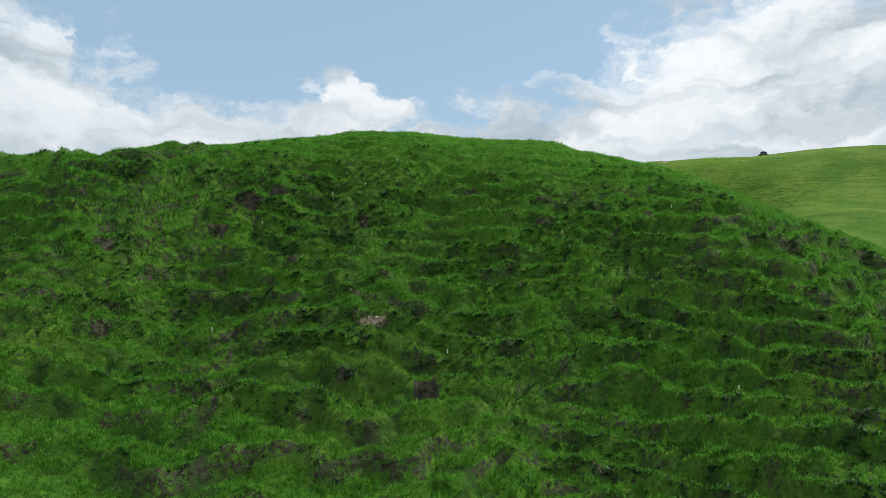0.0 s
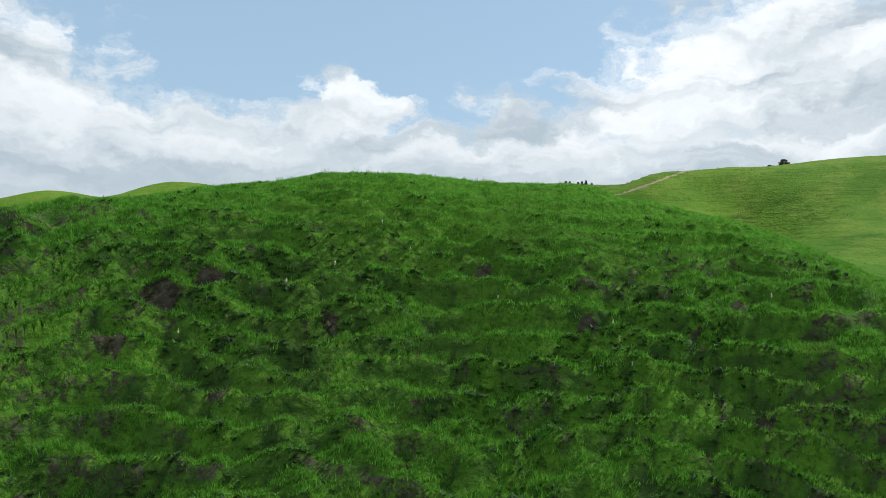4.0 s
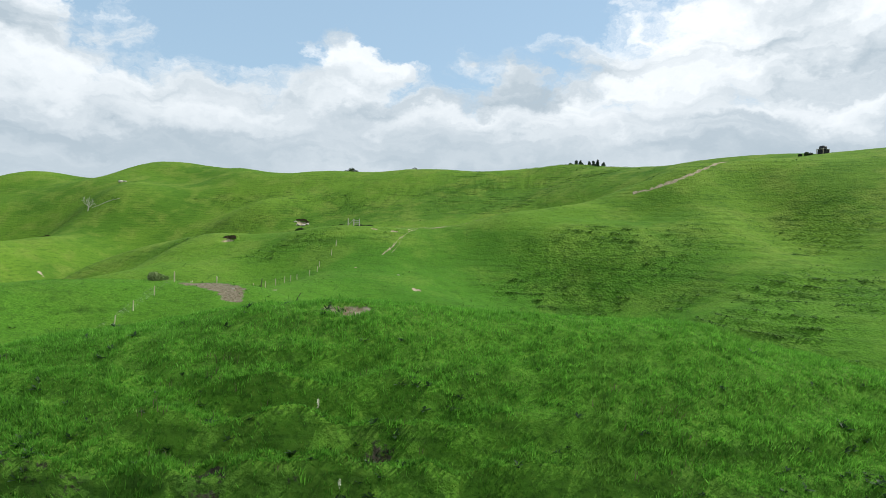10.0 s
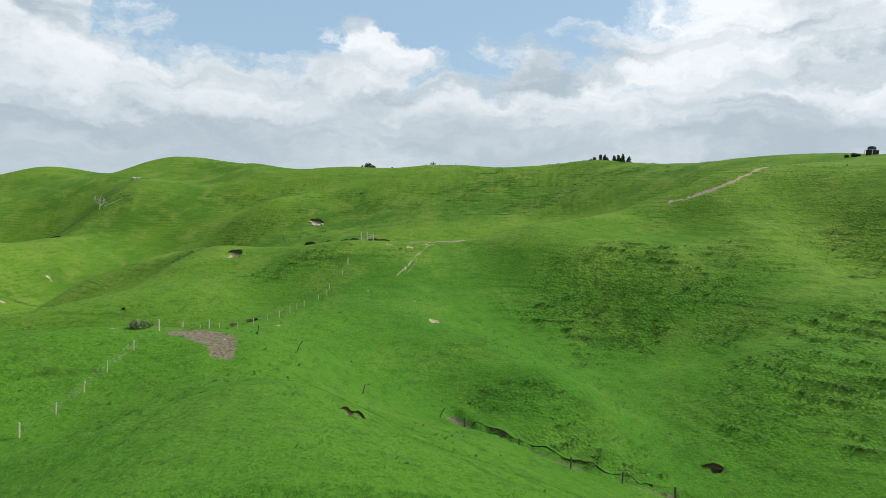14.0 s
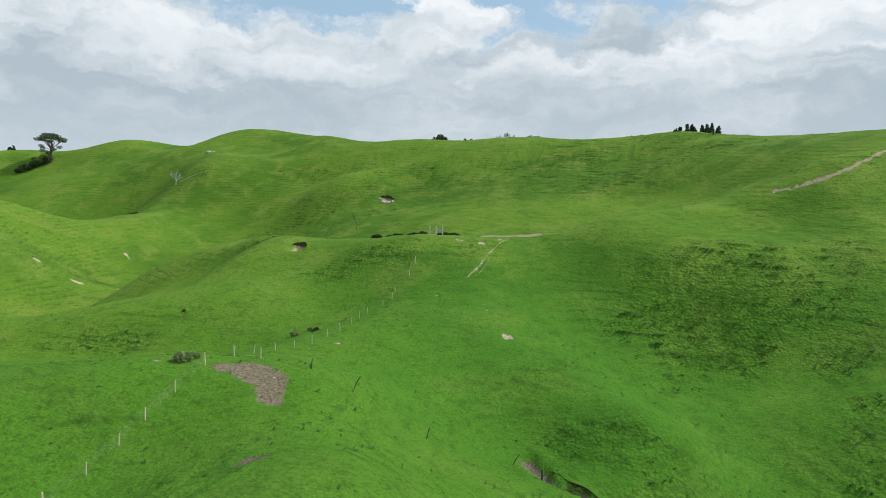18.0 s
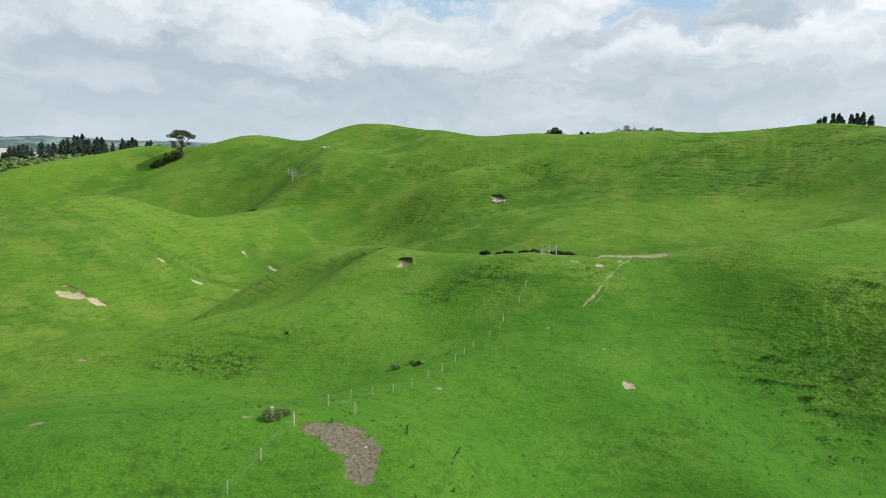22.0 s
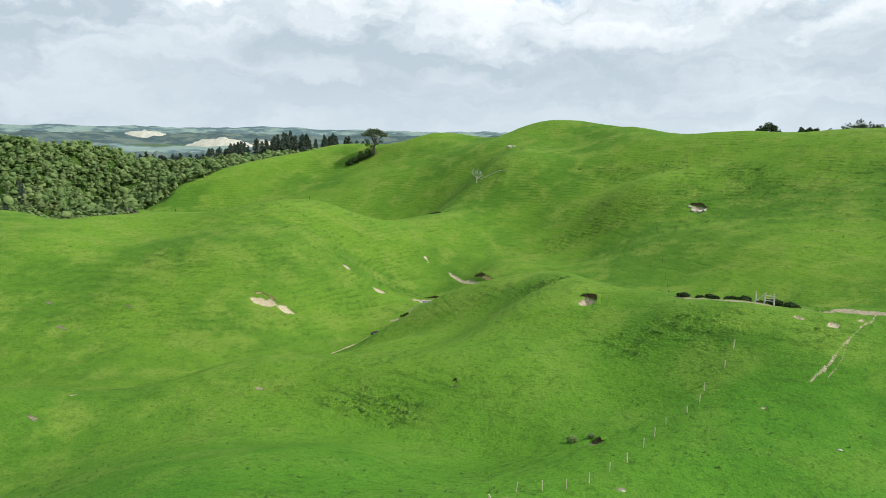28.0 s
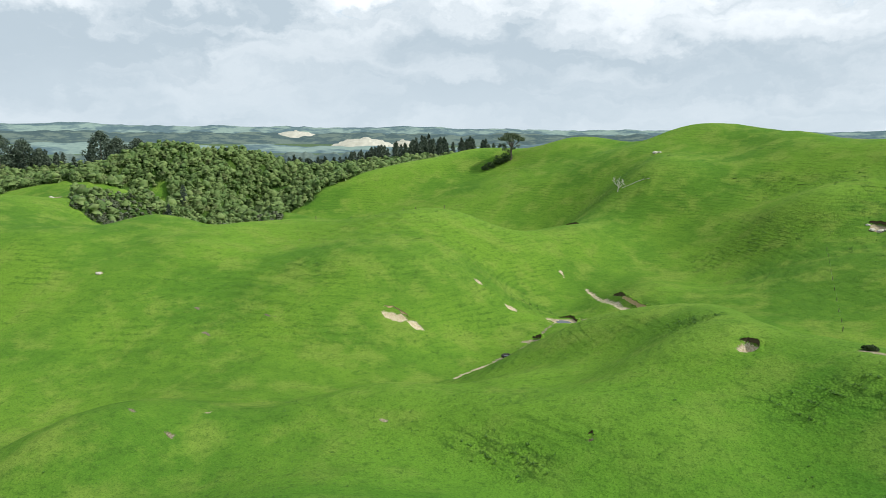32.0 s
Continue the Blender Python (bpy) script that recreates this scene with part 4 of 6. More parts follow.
def build_ground():
    xs = np.array(sorted(set(growing(-660, -4600, 9)[1:] + spaced((-660, -420, 5), (-420, -240, 2.4), (-240, -28, 0.88), (-28, 32, 0.25), (32, 92, 0.75), (92, 220, 2.2)) + growing(220, 4600, 5)[1:])))
    ys = np.array(sorted(set(growing(10, -1500, 1.2)[1:] + spaced((10, 26, 0.8), (26, 60, 0.22), (60, 78, 0.36), (78, 300, 0.82), (300, 600, 2.4)) + growing(600, 4600, 5)[1:])))
    gx, gy = np.meshgrid(xs, ys)
    gz = height(gx, gy)
    bare, tone, _ = earth(gx, gy)
    n, m = gx.shape
    idx = np.arange(n * m).reshape(n, m)
    quads = np.stack([idx[:-1, :-1], idx[:-1, 1:], idx[1:, 1:], idx[1:, :-1]], -1).reshape(-1, 4)
    mesh = raw_mesh("ground", np.stack([gx, gy, gz], -1).reshape(-1, 3), quads, PASTURE)
    mesh.shade_smooth()
    # grass stands on the treads; the ground is darker on the risers and in the creases
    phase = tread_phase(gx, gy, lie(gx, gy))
    riser_crease = np.maximum(1 - fall(hummock(gx, gy), 0.2, 0.6), 0.65 * fall(np.abs(phase - 0.78), 0.15, 0.06) * fall(ripple(gx, gy, 1.3, 47), 0.3, 0.6))
    # dry, yellower grass along the backs of the spurs
    reach = 7.0
    back = 4 * lie(gx, gy) - lie(gx + reach, gy) - lie(gx - reach, gy) - lie(gx, gy + reach) - lie(gx, gy - reach)
    dry = 0.55 * fall(back, 0.4, 3.0) * fall(gy, 140, 200)
    for key, value in (("dry", dry), ("bare", bare), ("tone", tone), ("rough", np.clip(rough(gx, gy), 0, 1.5)), ("lush", 1 - fall(oval(gx, gy, -5, 105, 110, 105, 0), 0.45, 1.2)), ("thatch", (1 - fall(oval(gx, gy, 1, 50, 37, 28, 0), 0.8, 1.05)) * (1 - fall(gy, 50, 58)) * (0.12 + 0.88 * riser_crease) + 0.75 * in_bush(gx, gy)), ("remote", fall(np.hypot(gx + 40, gy - 200), 600, 900))):
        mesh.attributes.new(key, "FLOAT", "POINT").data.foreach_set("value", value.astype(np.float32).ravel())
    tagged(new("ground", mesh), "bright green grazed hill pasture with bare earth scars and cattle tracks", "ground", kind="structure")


build_ground()


# ---- building helpers ----
def part(name, bm, material_, parent, label=""):
    """Links a bmesh as one mesh object under a thing or a part."""
    mesh = bpy.data.meshes.new(name)
    bm.to_mesh(mesh)
    bm.free()
    mesh.materials.append(material_)
    ob = new(name, mesh)
    ob.parent = parent
    if label:
        tagged(ob, label)
    return ob


def thing(name, place, label, category, group="", turn=0.0, kind=""):
    ob = new(name)
    ob.empty_display_size = 0.2
    ob.matrix_basis = pose(*place, 0, 0, turn)
    return tagged(ob, label, category, group, kind)


def tube(bm, points, radii, sides=7, cap=True):
    """A tapered limb along points."""
    rings = []
    for i, p in enumerate(points):
        p = Vector(p)
        d = (Vector(points[min(i + 1, len(points) - 1)]) - Vector(points[max(i - 1, 0)])).normalized()
        a = d.orthogonal().normalized()
        b = d.cross(a)
        rings.append([bm.verts.new(p + (a * math.cos(6.2832 * k / sides) + b * math.sin(6.2832 * k / sides)) * radii[i]) for k in range(sides)])
    for r, q in zip(rings, rings[1:]):
        for k in range(sides):
            bm.faces.new((r[k], r[(k + 1) % sides], q[(k + 1) % sides], q[k]))
    if cap:
        bm.faces.new(rings[0][::-1])
        bm.faces.new(rings[-1])


def box(bm, size, at_, turn=0.0, bevel=0.0):
    made = bmesh.ops.create_cube(bm, size=1.0, matrix=pose(*at_, 0, 0, turn) @ Matrix.Diagonal((*size, 1)))
    if bevel:
        bmesh.ops.bevel(bm, geom=list({e for v in made["verts"] for e in v.link_edges}), offset=bevel, segments=2, affect="EDGES")


def leaves(rng, centre, radii, count, size, shell=0.45, lift=0.3):
    """Leaf sprays round a centre: arrays of verts and quads."""
    d = rng.normal(size=(count, 3))
    d /= np.linalg.norm(d, axis=1)[:, None]
    r = shell + (1 - shell) * rng.random(count) ** 0.6
    c = np.asarray(centre) + d * np.asarray(radii) * r[:, None]
    n = d + rng.normal(size=(count, 3)) * 0.6 + np.array([0, 0, lift])
    n /= np.linalg.norm(n, axis=1)[:, None]
    a = np.cross(n, rng.normal(size=(count, 3)))
    a /= np.linalg.norm(a, axis=1)[:, None]
    b = np.cross(n, a)
    s = size * (0.6 + 0.8 * rng.random(count))[:, None]
    q = np.stack([c - a * s, c - b * s * 0.7, c + a * s, c + b * s * 0.7], 1)
    return q.reshape(-1, 3), np.arange(count * 4).reshape(-1, 4)


def joined(pieces):
    verts, faces, k = [], [], 0
    for v, f in pieces:
        verts.append(v)
        faces.append(f + k)
        k += len(v)
    return np.concatenate(verts), np.concatenate(faces)


def mesh_part(name, arrays, material_, parent, label=""):
    ob = new(name, raw_mesh(name, *arrays, material_))
    ob.parent = parent
    if label:
        tagged(ob, label)
    return ob


rng = np.random.default_rng(11)

# ---- trees ----
def spreading_tree(place, tall, label):
    """An old open tree: a forked trunk under a flat, gapped umbrella of leaf clouds."""
    t = thing("tree", place, label, "tree")
    bm = bmesh.new()
    tube(bm, [(0, 0, -0.5), (0.15, 0, 0.14 * tall), (-0.3, 0.1, 0.3 * tall), (0.2, 0, 0.44 * tall)], [0.95, 0.7, 0.6, 0.45], 9)
    part("trunk", bm, BARK, t)
    pieces = []
    fork = Vector((0.2, 0, 0.42 * tall))
    for k in range(30):
        a = k * 2.4 + 0.4
        out = math.sqrt((k + 0.5) / 30) * (0.9 + 0.15 * rng.random())
        tip = Vector((math.cos(a) * out * tall * 0.43, math.sin(a) * out * tall * 0.43, tall * (0.93 - 0.24 * out ** 2.2 - 0.07 * rng.random())))
        if k % 3 == 0:
            bm = bmesh.new()
            tube(bm, [fork, fork.lerp(tip, 0.55) + Vector((0, 0, -0.3)), tip], [0.32, 0.2, 0.06], 6)
            part("limb", bm, BARK, t)
        s = tall * (0.075 + 0.035 * rng.random())
        pieces.append(leaves(rng, tip, (s * 1.3, s * 1.3, s * 0.62), 100, 0.36))
    # low boughs hanging out on the downhill side
    for x, y, f in ((-5.6, -1.0, 0.52), (-6.4, 0.6, 0.44), (-4.2, -2.0, 0.36), (4.4, 1.6, 0.48), (-3.0, 1.4, 0.3), (3.4, -2.2, 0.4)):
        tip = Vector((x, y, f * tall))
        low = Vector((0, 0, (f - 0.14) * tall))
        bm = bmesh.new()
        tube(bm, [low, low.lerp(tip, 0.5) + Vector((0, 0, 0.2)), tip], [0.24, 0.14, 0.05], 6)
        part("limb", bm, BARK, t)
        s = tall * 0.085
        pieces.append(leaves(rng, tip, (s * 1.2, s * 1.2, s * 0.7), 90, 0.34))
    mesh_part("crown", joined(pieces), OPEN_LEAF, t, "grey-olive umbrella crown with sky gaps")
    return t


def skirt_bush(place, size, label, leaf=None):
    t = thing("shrub", place, label, "shrub")
    bm = bmesh.new()
    for k in range(4):
        a = k * 1.57 + 0.3
        tube(bm, [(0, 0, -0.2), (math.cos(a) * size[0] * 0.3, math.sin(a) * size[1] * 0.3, size[2] * 0.9)], [0.12, 0.04], 5)
    part("stem", bm, BARK, t)
    pieces = [leaves(rng, (0, 0, size[2] * 0.7), size, 420, 0.3)]
    for _ in range(6):
        d = rng.normal(size=3) * (size[0] * 0.5, size[1] * 0.5, size[2] * 0.2)
        pieces.append(leaves(rng, d + (0, 0, size[2] * 0.7), [s * 0.5 for s in size], 110, 0.28))
    mesh_part("crown", joined(pieces), leaf or TREE_LEAF, t)
    return t


def round_tree(place, wide, tall, label, group):
    t = thing("tree", place, label, "tree", group)
    bm = bmesh.new()
    tube(bm, [(0, 0, -0.5), (0.05, 0, tall * 0.3), (0, 0, tall * 0.75)], [0.3, 0.24, 0.1], 7)
    part("trunk", bm, BARK, t)
    pieces = [leaves(rng, (0, 0, tall * 0.58), (wide * 0.46, wide * 0.46, tall * 0.4), 420, 0.42)]
    for _ in range(7):
        d = rng.normal(size=3)
        d = d / np.linalg.norm(d) * (wide * 0.32, wide * 0.32, tall * 0.24)
        pieces.append(leaves(rng, d + (0, 0, tall * 0.62), (wide * 0.22, wide * 0.22, tall * 0.17), 130, 0.36))
    mesh_part("crown", joined(pieces), TREE_LEAF, t)
    return t


def conifer(tall, wide, label, group):
    """A conifer at the origin: trunk and tiers of drooping boughs with gaps."""
    t = thing("conifer", (0, 0, 0), label, "conifer", group)
    bm = bmesh.new()
    tube(bm, [(0, 0, -1), (0, 0, tall * 0.5), (0, 0, tall * 0.97)], [tall * 0.018, tall * 0.012, 0.04], 7)
    part("trunk", bm, BARK, t)
    pieces = []
    for k in range(int(tall * 4.5)):
        f = 0.14 + 0.84 * rng.random()
        reach = wide * 0.5 * (1 - f) ** 0.65 * (0.6 + 0.5 * rng.random()) + 0.25
        a = rng.random() * 6.28
        for s in (0.45, 0.9):
            pieces.append(leaves(rng, (math.cos(a) * reach * s, math.sin(a) * reach * s, tall * f - reach * 0.2 * s), (reach * 0.4, reach * 0.4, tall * 0.035 + 0.2), 6, 0.62))
    mesh_part("crown", joined(pieces), PINE_LEAF, t)
    return t


# the big old tree on the shoulder of the far hill, with scrub under it
tx, ty = -299.5, 440.0
spreading_tree((tx, ty, at(tx, ty)), 18.5, "tall spreading dark green tree alone on the grassy hill shoulder")
for sx, sy, size in ((-301.6, 438.0, (4.0, 3.4, 4.4)), (-304.0, 436.6, (4.0, 3.4, 3.4)), (-306.0, 434.5, (3.8, 3.2, 2.7)), (-309.0, 431.5, (3.2, 2.8, 2.2)), (-312.0, 428.0, (2.6, 2.2, 1.6))):
    skirt_bush((sx, sy, at(sx, sy)), size, "dense dark green scrub below the lone tree", TREE_LEAF)

# crowns that show over the skyline
for x, y, top, wide in ((-63.6, 455.8, 86.4, 6), (-61.0, 457.0, 87.6, 7), (-57.1, 456.7, 86.2, 6), (-45.6, 458.0, 85.4, 4.5), (-42.6, 458.6, 85.5, 5), (-39.6, 458.6, 85.2, 4.5), (-33.1, 459.1, 85.3, 5), (-26.4, 459.4, 88.4, 8), (-21.4, 460.4, 89.2, 9), (-17.2, 459.8, 88.6, 8), (-13.6, 459.9, 87.3, 6), (-7.3, 459.9, 89.3, 9), (-2.8, 460.4, 88.7, 8), (1.4, 459.9, 88.2, 7)):
    base = at(x, y)
    round_tree((x, y, base), wide, max(4.0, top - base), "rounded dark green tree behind the grassy skyline", "trees along the skyline")
for x, y, top in ((71.4, 450.1, 93.0), (73.5, 449.7, 93.6), (77.1, 448.9, 94.7), (79.2, 448.4, 94.5), (81.0, 448.3, 93.3), (84.7, 447.2, 94.5), (87.0, 446.8, 94.8), (89.4, 446.2, 95.1), (92.8, 445.4, 93.9)):
    base = at(x, y)
    tree = conifer(max(8.0, top - base + 1), 6.0, "tall dark conifer behind the grassy skyline", "conifers along the skyline")
    tree.matrix_basis = pose(x, y, base, 0, 0, x * 40)

def broad_pine(place, tall, wide, label):
    """An old open-grown pine: a dark rounded crown of many clumps, wide to the ground."""
    t = thing("pine", place, label, "pine", "broad pines above the bush")
    bm = bmesh.new()
    tube(bm, [(0, 0, -1), (0.2, 0, tall * 0.4), (0, 0.2, tall * 0.85)], [tall * 0.03, tall * 0.02, 0.12], 8)
    part("trunk", bm, BARK, t)
    pieces = []
    for k in range(46):
        f = 0.18 + 0.8 * (k + 0.5) / 46
        a = k * 2.4
        reach = wide * 0.5 * math.sin(math.pi * min(1.0, 0.18 + 0.86 * f) ** 1.1) ** 0.7 * (0.5 + 0.5 * rng.random())
        s = tall * (0.075 + 0.045 * rng.random())
        pieces.append(leaves(rng, (math.cos(a) * reach, math.sin(a) * reach, tall * f), (s * 1.2, s * 1.2, s), 70, 0.62, 0.5))
    mesh_part("crown", joined(pieces), PINE_LEAF, t)
    return t


for x, y, h, w in ((-544.1, 266.5, 27, 22), (-538.0, 276.0, 22, 17), (-536.4, 290.2, 23, 17), (-531.0, 297.0, 20, 15), (-562.0, 206, 27, 24), (-557.6, 219.6, 23, 18), (-571, 196, 27, 22), (-553, 228.5, 17, 13)):
    broad_pine((x, y, at(x, y)), h, w, "broad dark pine with a rounded crown above the bush")

# pines over the bush, and the forest belt behind
pines = [conifer(h, w, "tall dark pine standing above the native bush", "pines above the bush") for h, w in ((20, 11), (16, 9), (13, 7))]
spots = []
for x, y, h in ((-572, 222, 20), (-541, 284, 14), (-580, 240, 18), (-575, 250, 16), (-566, 243, 15), (-585, 200, 20), (-545, 236, 13), (-528, 243, 12), (-517, 252, 13), (-408, 265, 11), (-402, 262, 9), (-372, 240, 9)):
    spots.append((x, y, h))
for k in range(130):
    f = -0.8 + 1.8 * rng.random()
    x, y = -505 + 85 * f + rng.normal() * 7, 470 + 118 * f + rng.normal() * 16
    spots.append((x, y, 11 + 6 * rng.random()))
for k in range(34):
    spots.append((-470 - 90 * rng.random(), 330 + 170 * rng.random(), 11 + 6 * rng.random()))
for k, (x, y, h) in enumerate(spots):
    src = pines[k % 3]
    s = h / (20, 16, 13)[k % 3]
    c = copy_thing(src, pose(x, y, at(x, y), 0, 0, k * 67.0))
    c.scale = (s, s, s)
for src, (x, y) in zip(pines, ((-551, 262), (-590, 228), (-530, 284))):
    src.matrix_basis = pose(x, y, at(x, y))


def crowns(centres, wide, tall):
    """Lumpy leaf domes, one island each: arrays of verts and triangles."""
    n, seg = len(centres), 7
    rings = []
    for up in (-0.25, 0.35, 0.85):
        a = (np.arange(seg) * 6.2832 / seg)[None, :] + rng.random((n, 1)) * 6.28
        r = wide[:, None] * math.cos(up) * (0.5 + 0.8 * rng.random((n, seg)))
        z = tall[:, None] * (math.sin(up) + 0.5 * (rng.random((n, seg)) - 0.5))
        rings.append(np.stack([np.cos(a) * r, np.sin(a) * r, z], -1))
    top = np.stack([wide * 0.3 * (rng.random(n) - 0.5), wide * 0.3 * (rng.random(n) - 0.5), tall * (0.95 + 0.2 * rng.random(n))], -1)[:, None, :]
    v = np.concatenate(rings + [top], 1) + np.asarray(centres)[:, None, :]
    k = np.arange(seg)
    q = (k + 1) % seg
    tri = [np.stack([k + s, q + s, q + s + seg], -1) for s in (0, seg)] + [np.stack([k + s, q + s + seg, k + s + seg], -1) for s in (0, seg)] + [np.stack([k + 2 * seg, q + 2 * seg, np.full(seg, 3 * seg)], -1)]
    f = np.concatenate(tri)[None] + (np.arange(n) * (3 * seg + 1))[:, None, None]
    return v.reshape(-1, 3), f.reshape(-1, 3)


def bush_cover():
    """Native bush on the hill past the west ridge: hundreds of rounded crowns."""
    eye = np.array((-14.0, 87.0))
    a, d = np.radians(41 + 47 * rng.random(18000)), np.sqrt(330 ** 2 + (610 ** 2 - 330 ** 2) * rng.random(18000))
    xs, ys = eye[0] - np.sin(a) * d, eye[1] + np.cos(a) * d
    ok = in_bush(xs, ys)
    xs, ys, d = xs[ok], ys[ok], d[ok]
    zs = height(xs, ys)
    scrub = (d < 390) & (rng.random(len(d)) < 0.8)
    for name, pick, mat_, size, label in (("native_bush", ~scrub, BUSH_LEAF, 0.95, "dense rounded native bush covering the hill behind the pasture"), ("scrub", scrub, SCRUB_LEAF, 0.5, "grey-green scrub along the foot of the bush hill")):
        x, y, z = xs[pick], ys[pick], zs[pick]
        w = size * (1.3 + 2.1 * rng.random(len(x)) ** 2)
        h = w * (0.75 + 0.5 * rng.random(len(x)))
        stand = h * (0.35 + 1.1 * rng.random(len(x)))
        v, f = crowns(np.stack([x, y, z + stand], -1), w, h)
        # loose sprays that break the outline of each crown
        sprays = [leaves(rng, (p, q, r), (s * 1.1, s * 1.1, s), 16, 0.27 * s + 0.1, 0.75, 1.2) for p, q, r, s in zip(x, y, z + stand, w)]
        lv, lf = joined(sprays)
        lf = np.concatenate([lf[:, :3], lf[:, [0, 2, 3]]])
        tagged(new(name, raw_mesh(name, np.concatenate([v, lv]), np.concatenate([f, lf + len(v)]), mat_)), label, "bush", kind="stuff")


bush_cover()

# ---- far country ----
def far_ridge(name, radius, low, high, seed, from_deg, to_deg, mat_, label, wood=0.0, depth=260.0):
    """A long rounded ridge of far country with an uneven crest."""
    n = 420
    a = np.radians(np.linspace(from_deg, to_deg, n))
    s = a * radius
    top = low + (high - low) * (0.5 * ripple(s, s * 0 + seed, radius * 0.14, seed) + 0.35 * ripple(s, s * 0, radius * 0.05, seed + 1) + 0.15 * ripple(s, s * 0, radius * 0.02, seed + 2))
    top = top + wood * (ripple(s, s * 0, 16.0, seed + 3) + 0.6 * ripple(s, s * 0, 7.0, seed + 4))
    rows = []
    for f, k in ((-1.0, 0.0), (-0.6, 0.55), (-0.25, 0.88), (0.0, 1.0), (0.4, 0.8), (1.0, 0.0)):
        r = radius + f * depth + 50 * (ripple(s, s * 0 + f, radius * 0.06, seed) - 0.5)
        rows.append(np.stack([-14 - np.sin(a) * r, 87 + np.cos(a) * r, 2 + (top - 2) * k], -1))
    v = np.concatenate(rows)
    idx = np.arange(6 * n).reshape(6, n)
    f = np.stack([idx[:-1, :-1], idx[1:, :-1], idx[1:, 1:], idx[:-1, 1:]], -1).reshape(-1, 4)
    mesh = raw_mesh(name, v, f, mat_)
    mesh.shade_smooth()
    tagged(new(name, mesh), label, "hills", kind="structure")


# ridges in bluish colours that carry the distance haze
far_ridge("backdrop", 4100, 62, 104, 21, -60, 130, HAZY_HILL, "hazy blue-green hills on the horizon", 6.0)
far_ridge("backdrop", 2900, 34, 76, 31, -60, 130, HAZY_WOOD, "dark wooded hills in the distance", 9.0)
far_ridge("backdrop", 1900, 22, 52, 41, -20, 130, HAZY_HILL, "far paddocks and low hills dulled by painted haze", 2.0)
far_ridge("backdrop", 1250, 18, 44, 51, 30, 74, HAZY_WOOD, "dark forest ridge beyond the bush hill", 9.0, 120.0)


def quarry(place, long, deep, tall, turn):
    """A pale terraced quarry face."""
    bm = bmesh.new()
    bmesh.ops.create_grid(bm, x_segments=40, y_segments=14, size=1.0)
    for v in bm.verts:
        x, y = v.co.x, v.co.y
        r = max(0.0, 1 - (x * x + y * y) ** 0.9)
        h = math.floor(r * 4 + 0.6 * noise.noise((x * 3, y * 3, place[0]))) / 4 * 0.6 + r * 0.4
        v.co = Vector((x * long, y * deep, tall * max(0.0, h + 0.12 * noise.noise((x * 7, y * 5, 3.0)))))
    mesh = bpy.data.meshes.new("quarry")
    bm.to_mesh(mesh)
    bm.free()
    mesh.materials.append(QUARRY)
    ob = new("quarry", mesh)
    ob.matrix_basis = pose(*place, 0, 0, turn)
    tagged(ob, "pale cream quarry workings among far woods", "quarry")


quarry((-1760, 1490, 22), 120, 60, 32, 48)
quarry((-2420, 1660, 42), 120, 60, 30, 52)
quarry((-1690, 1600, 24), 50, 30, 24, 40)

# ---- tank shelter on the right-hand ridge ----
def tank_shelter(x, y, turn):
    z = at(x, y)
    t = thing("tank_shelter", (x, y, z), "black boarded tank stand with a round black water tank on top", "tank stand", turn=turn)
    bm = bmesh.new()
    box(bm, (3.0, 2.4, 1.9), (0, 0, 0.65), bevel=0.05)
    part("boarded_box", bm, BLACK_BOARD, t)
    for k in range(9):
        bm = bmesh.new()
        box(bm, (0.3, 0.05, 1.9), (-1.44 + 0.36 * k, -1.33, 0.7))
        part("board", bm, BLACK_BOARD, t)
    for sx, sy in ((-1.72, -1.38), (1.72, -1.38), (1.72, 1.38), (-1.72, 1.38)):
        bm = bmesh.new()
        box(bm, (0.16, 0.16, 2.3), (sx, sy, 0.75), bevel=0.02)
        part("corner_post", bm, POST_WOOD, t, "weathered grey corner post")
    bm = bmesh.new()
    box(bm, (3.7, 3.0, 0.12), (0, 0, 1.7), bevel=0.02)
    part("deck", bm, DEAD_WOOD, t, "pale weathered plank deck")
    bm = bmesh.new()
    tube(bm, [(-0.1, 0, 1.76), (-0.1, 0, 2.6), (-0.1, 0, 2.95), (-0.1, 0, 3.1), (-0.1, 0, 3.16)], [1.35, 1.35, 1.1, 0.5, 0.25], 28)
    tank = part("water_tank", bm, TANK_BLACK, t)
    for h in (2.0, 2.25, 2.5):
        bm = bmesh.new()
        tube(bm, [(-0.1, 0, h), (-0.1, 0, h + 0.06)], [1.39, 1.39], 28)
        part("hoop", bm, TANK_BLACK, tank)


tank_shelter(120.4, 256.2, 24)
bpy.data.objects["tank_shelter"].scale = (0.85, 0.85, 0.85)
for sx, sy, s in ((115.6, 257.0, 0.75), (114.0, 258.0, 0.5), (116.8, 256.6, 0.4)):
    skirt_bush((sx, sy, at(sx, sy)), (s, s, s * 0.9), "low dark shrub beside the tank stand", TREE_LEAF)


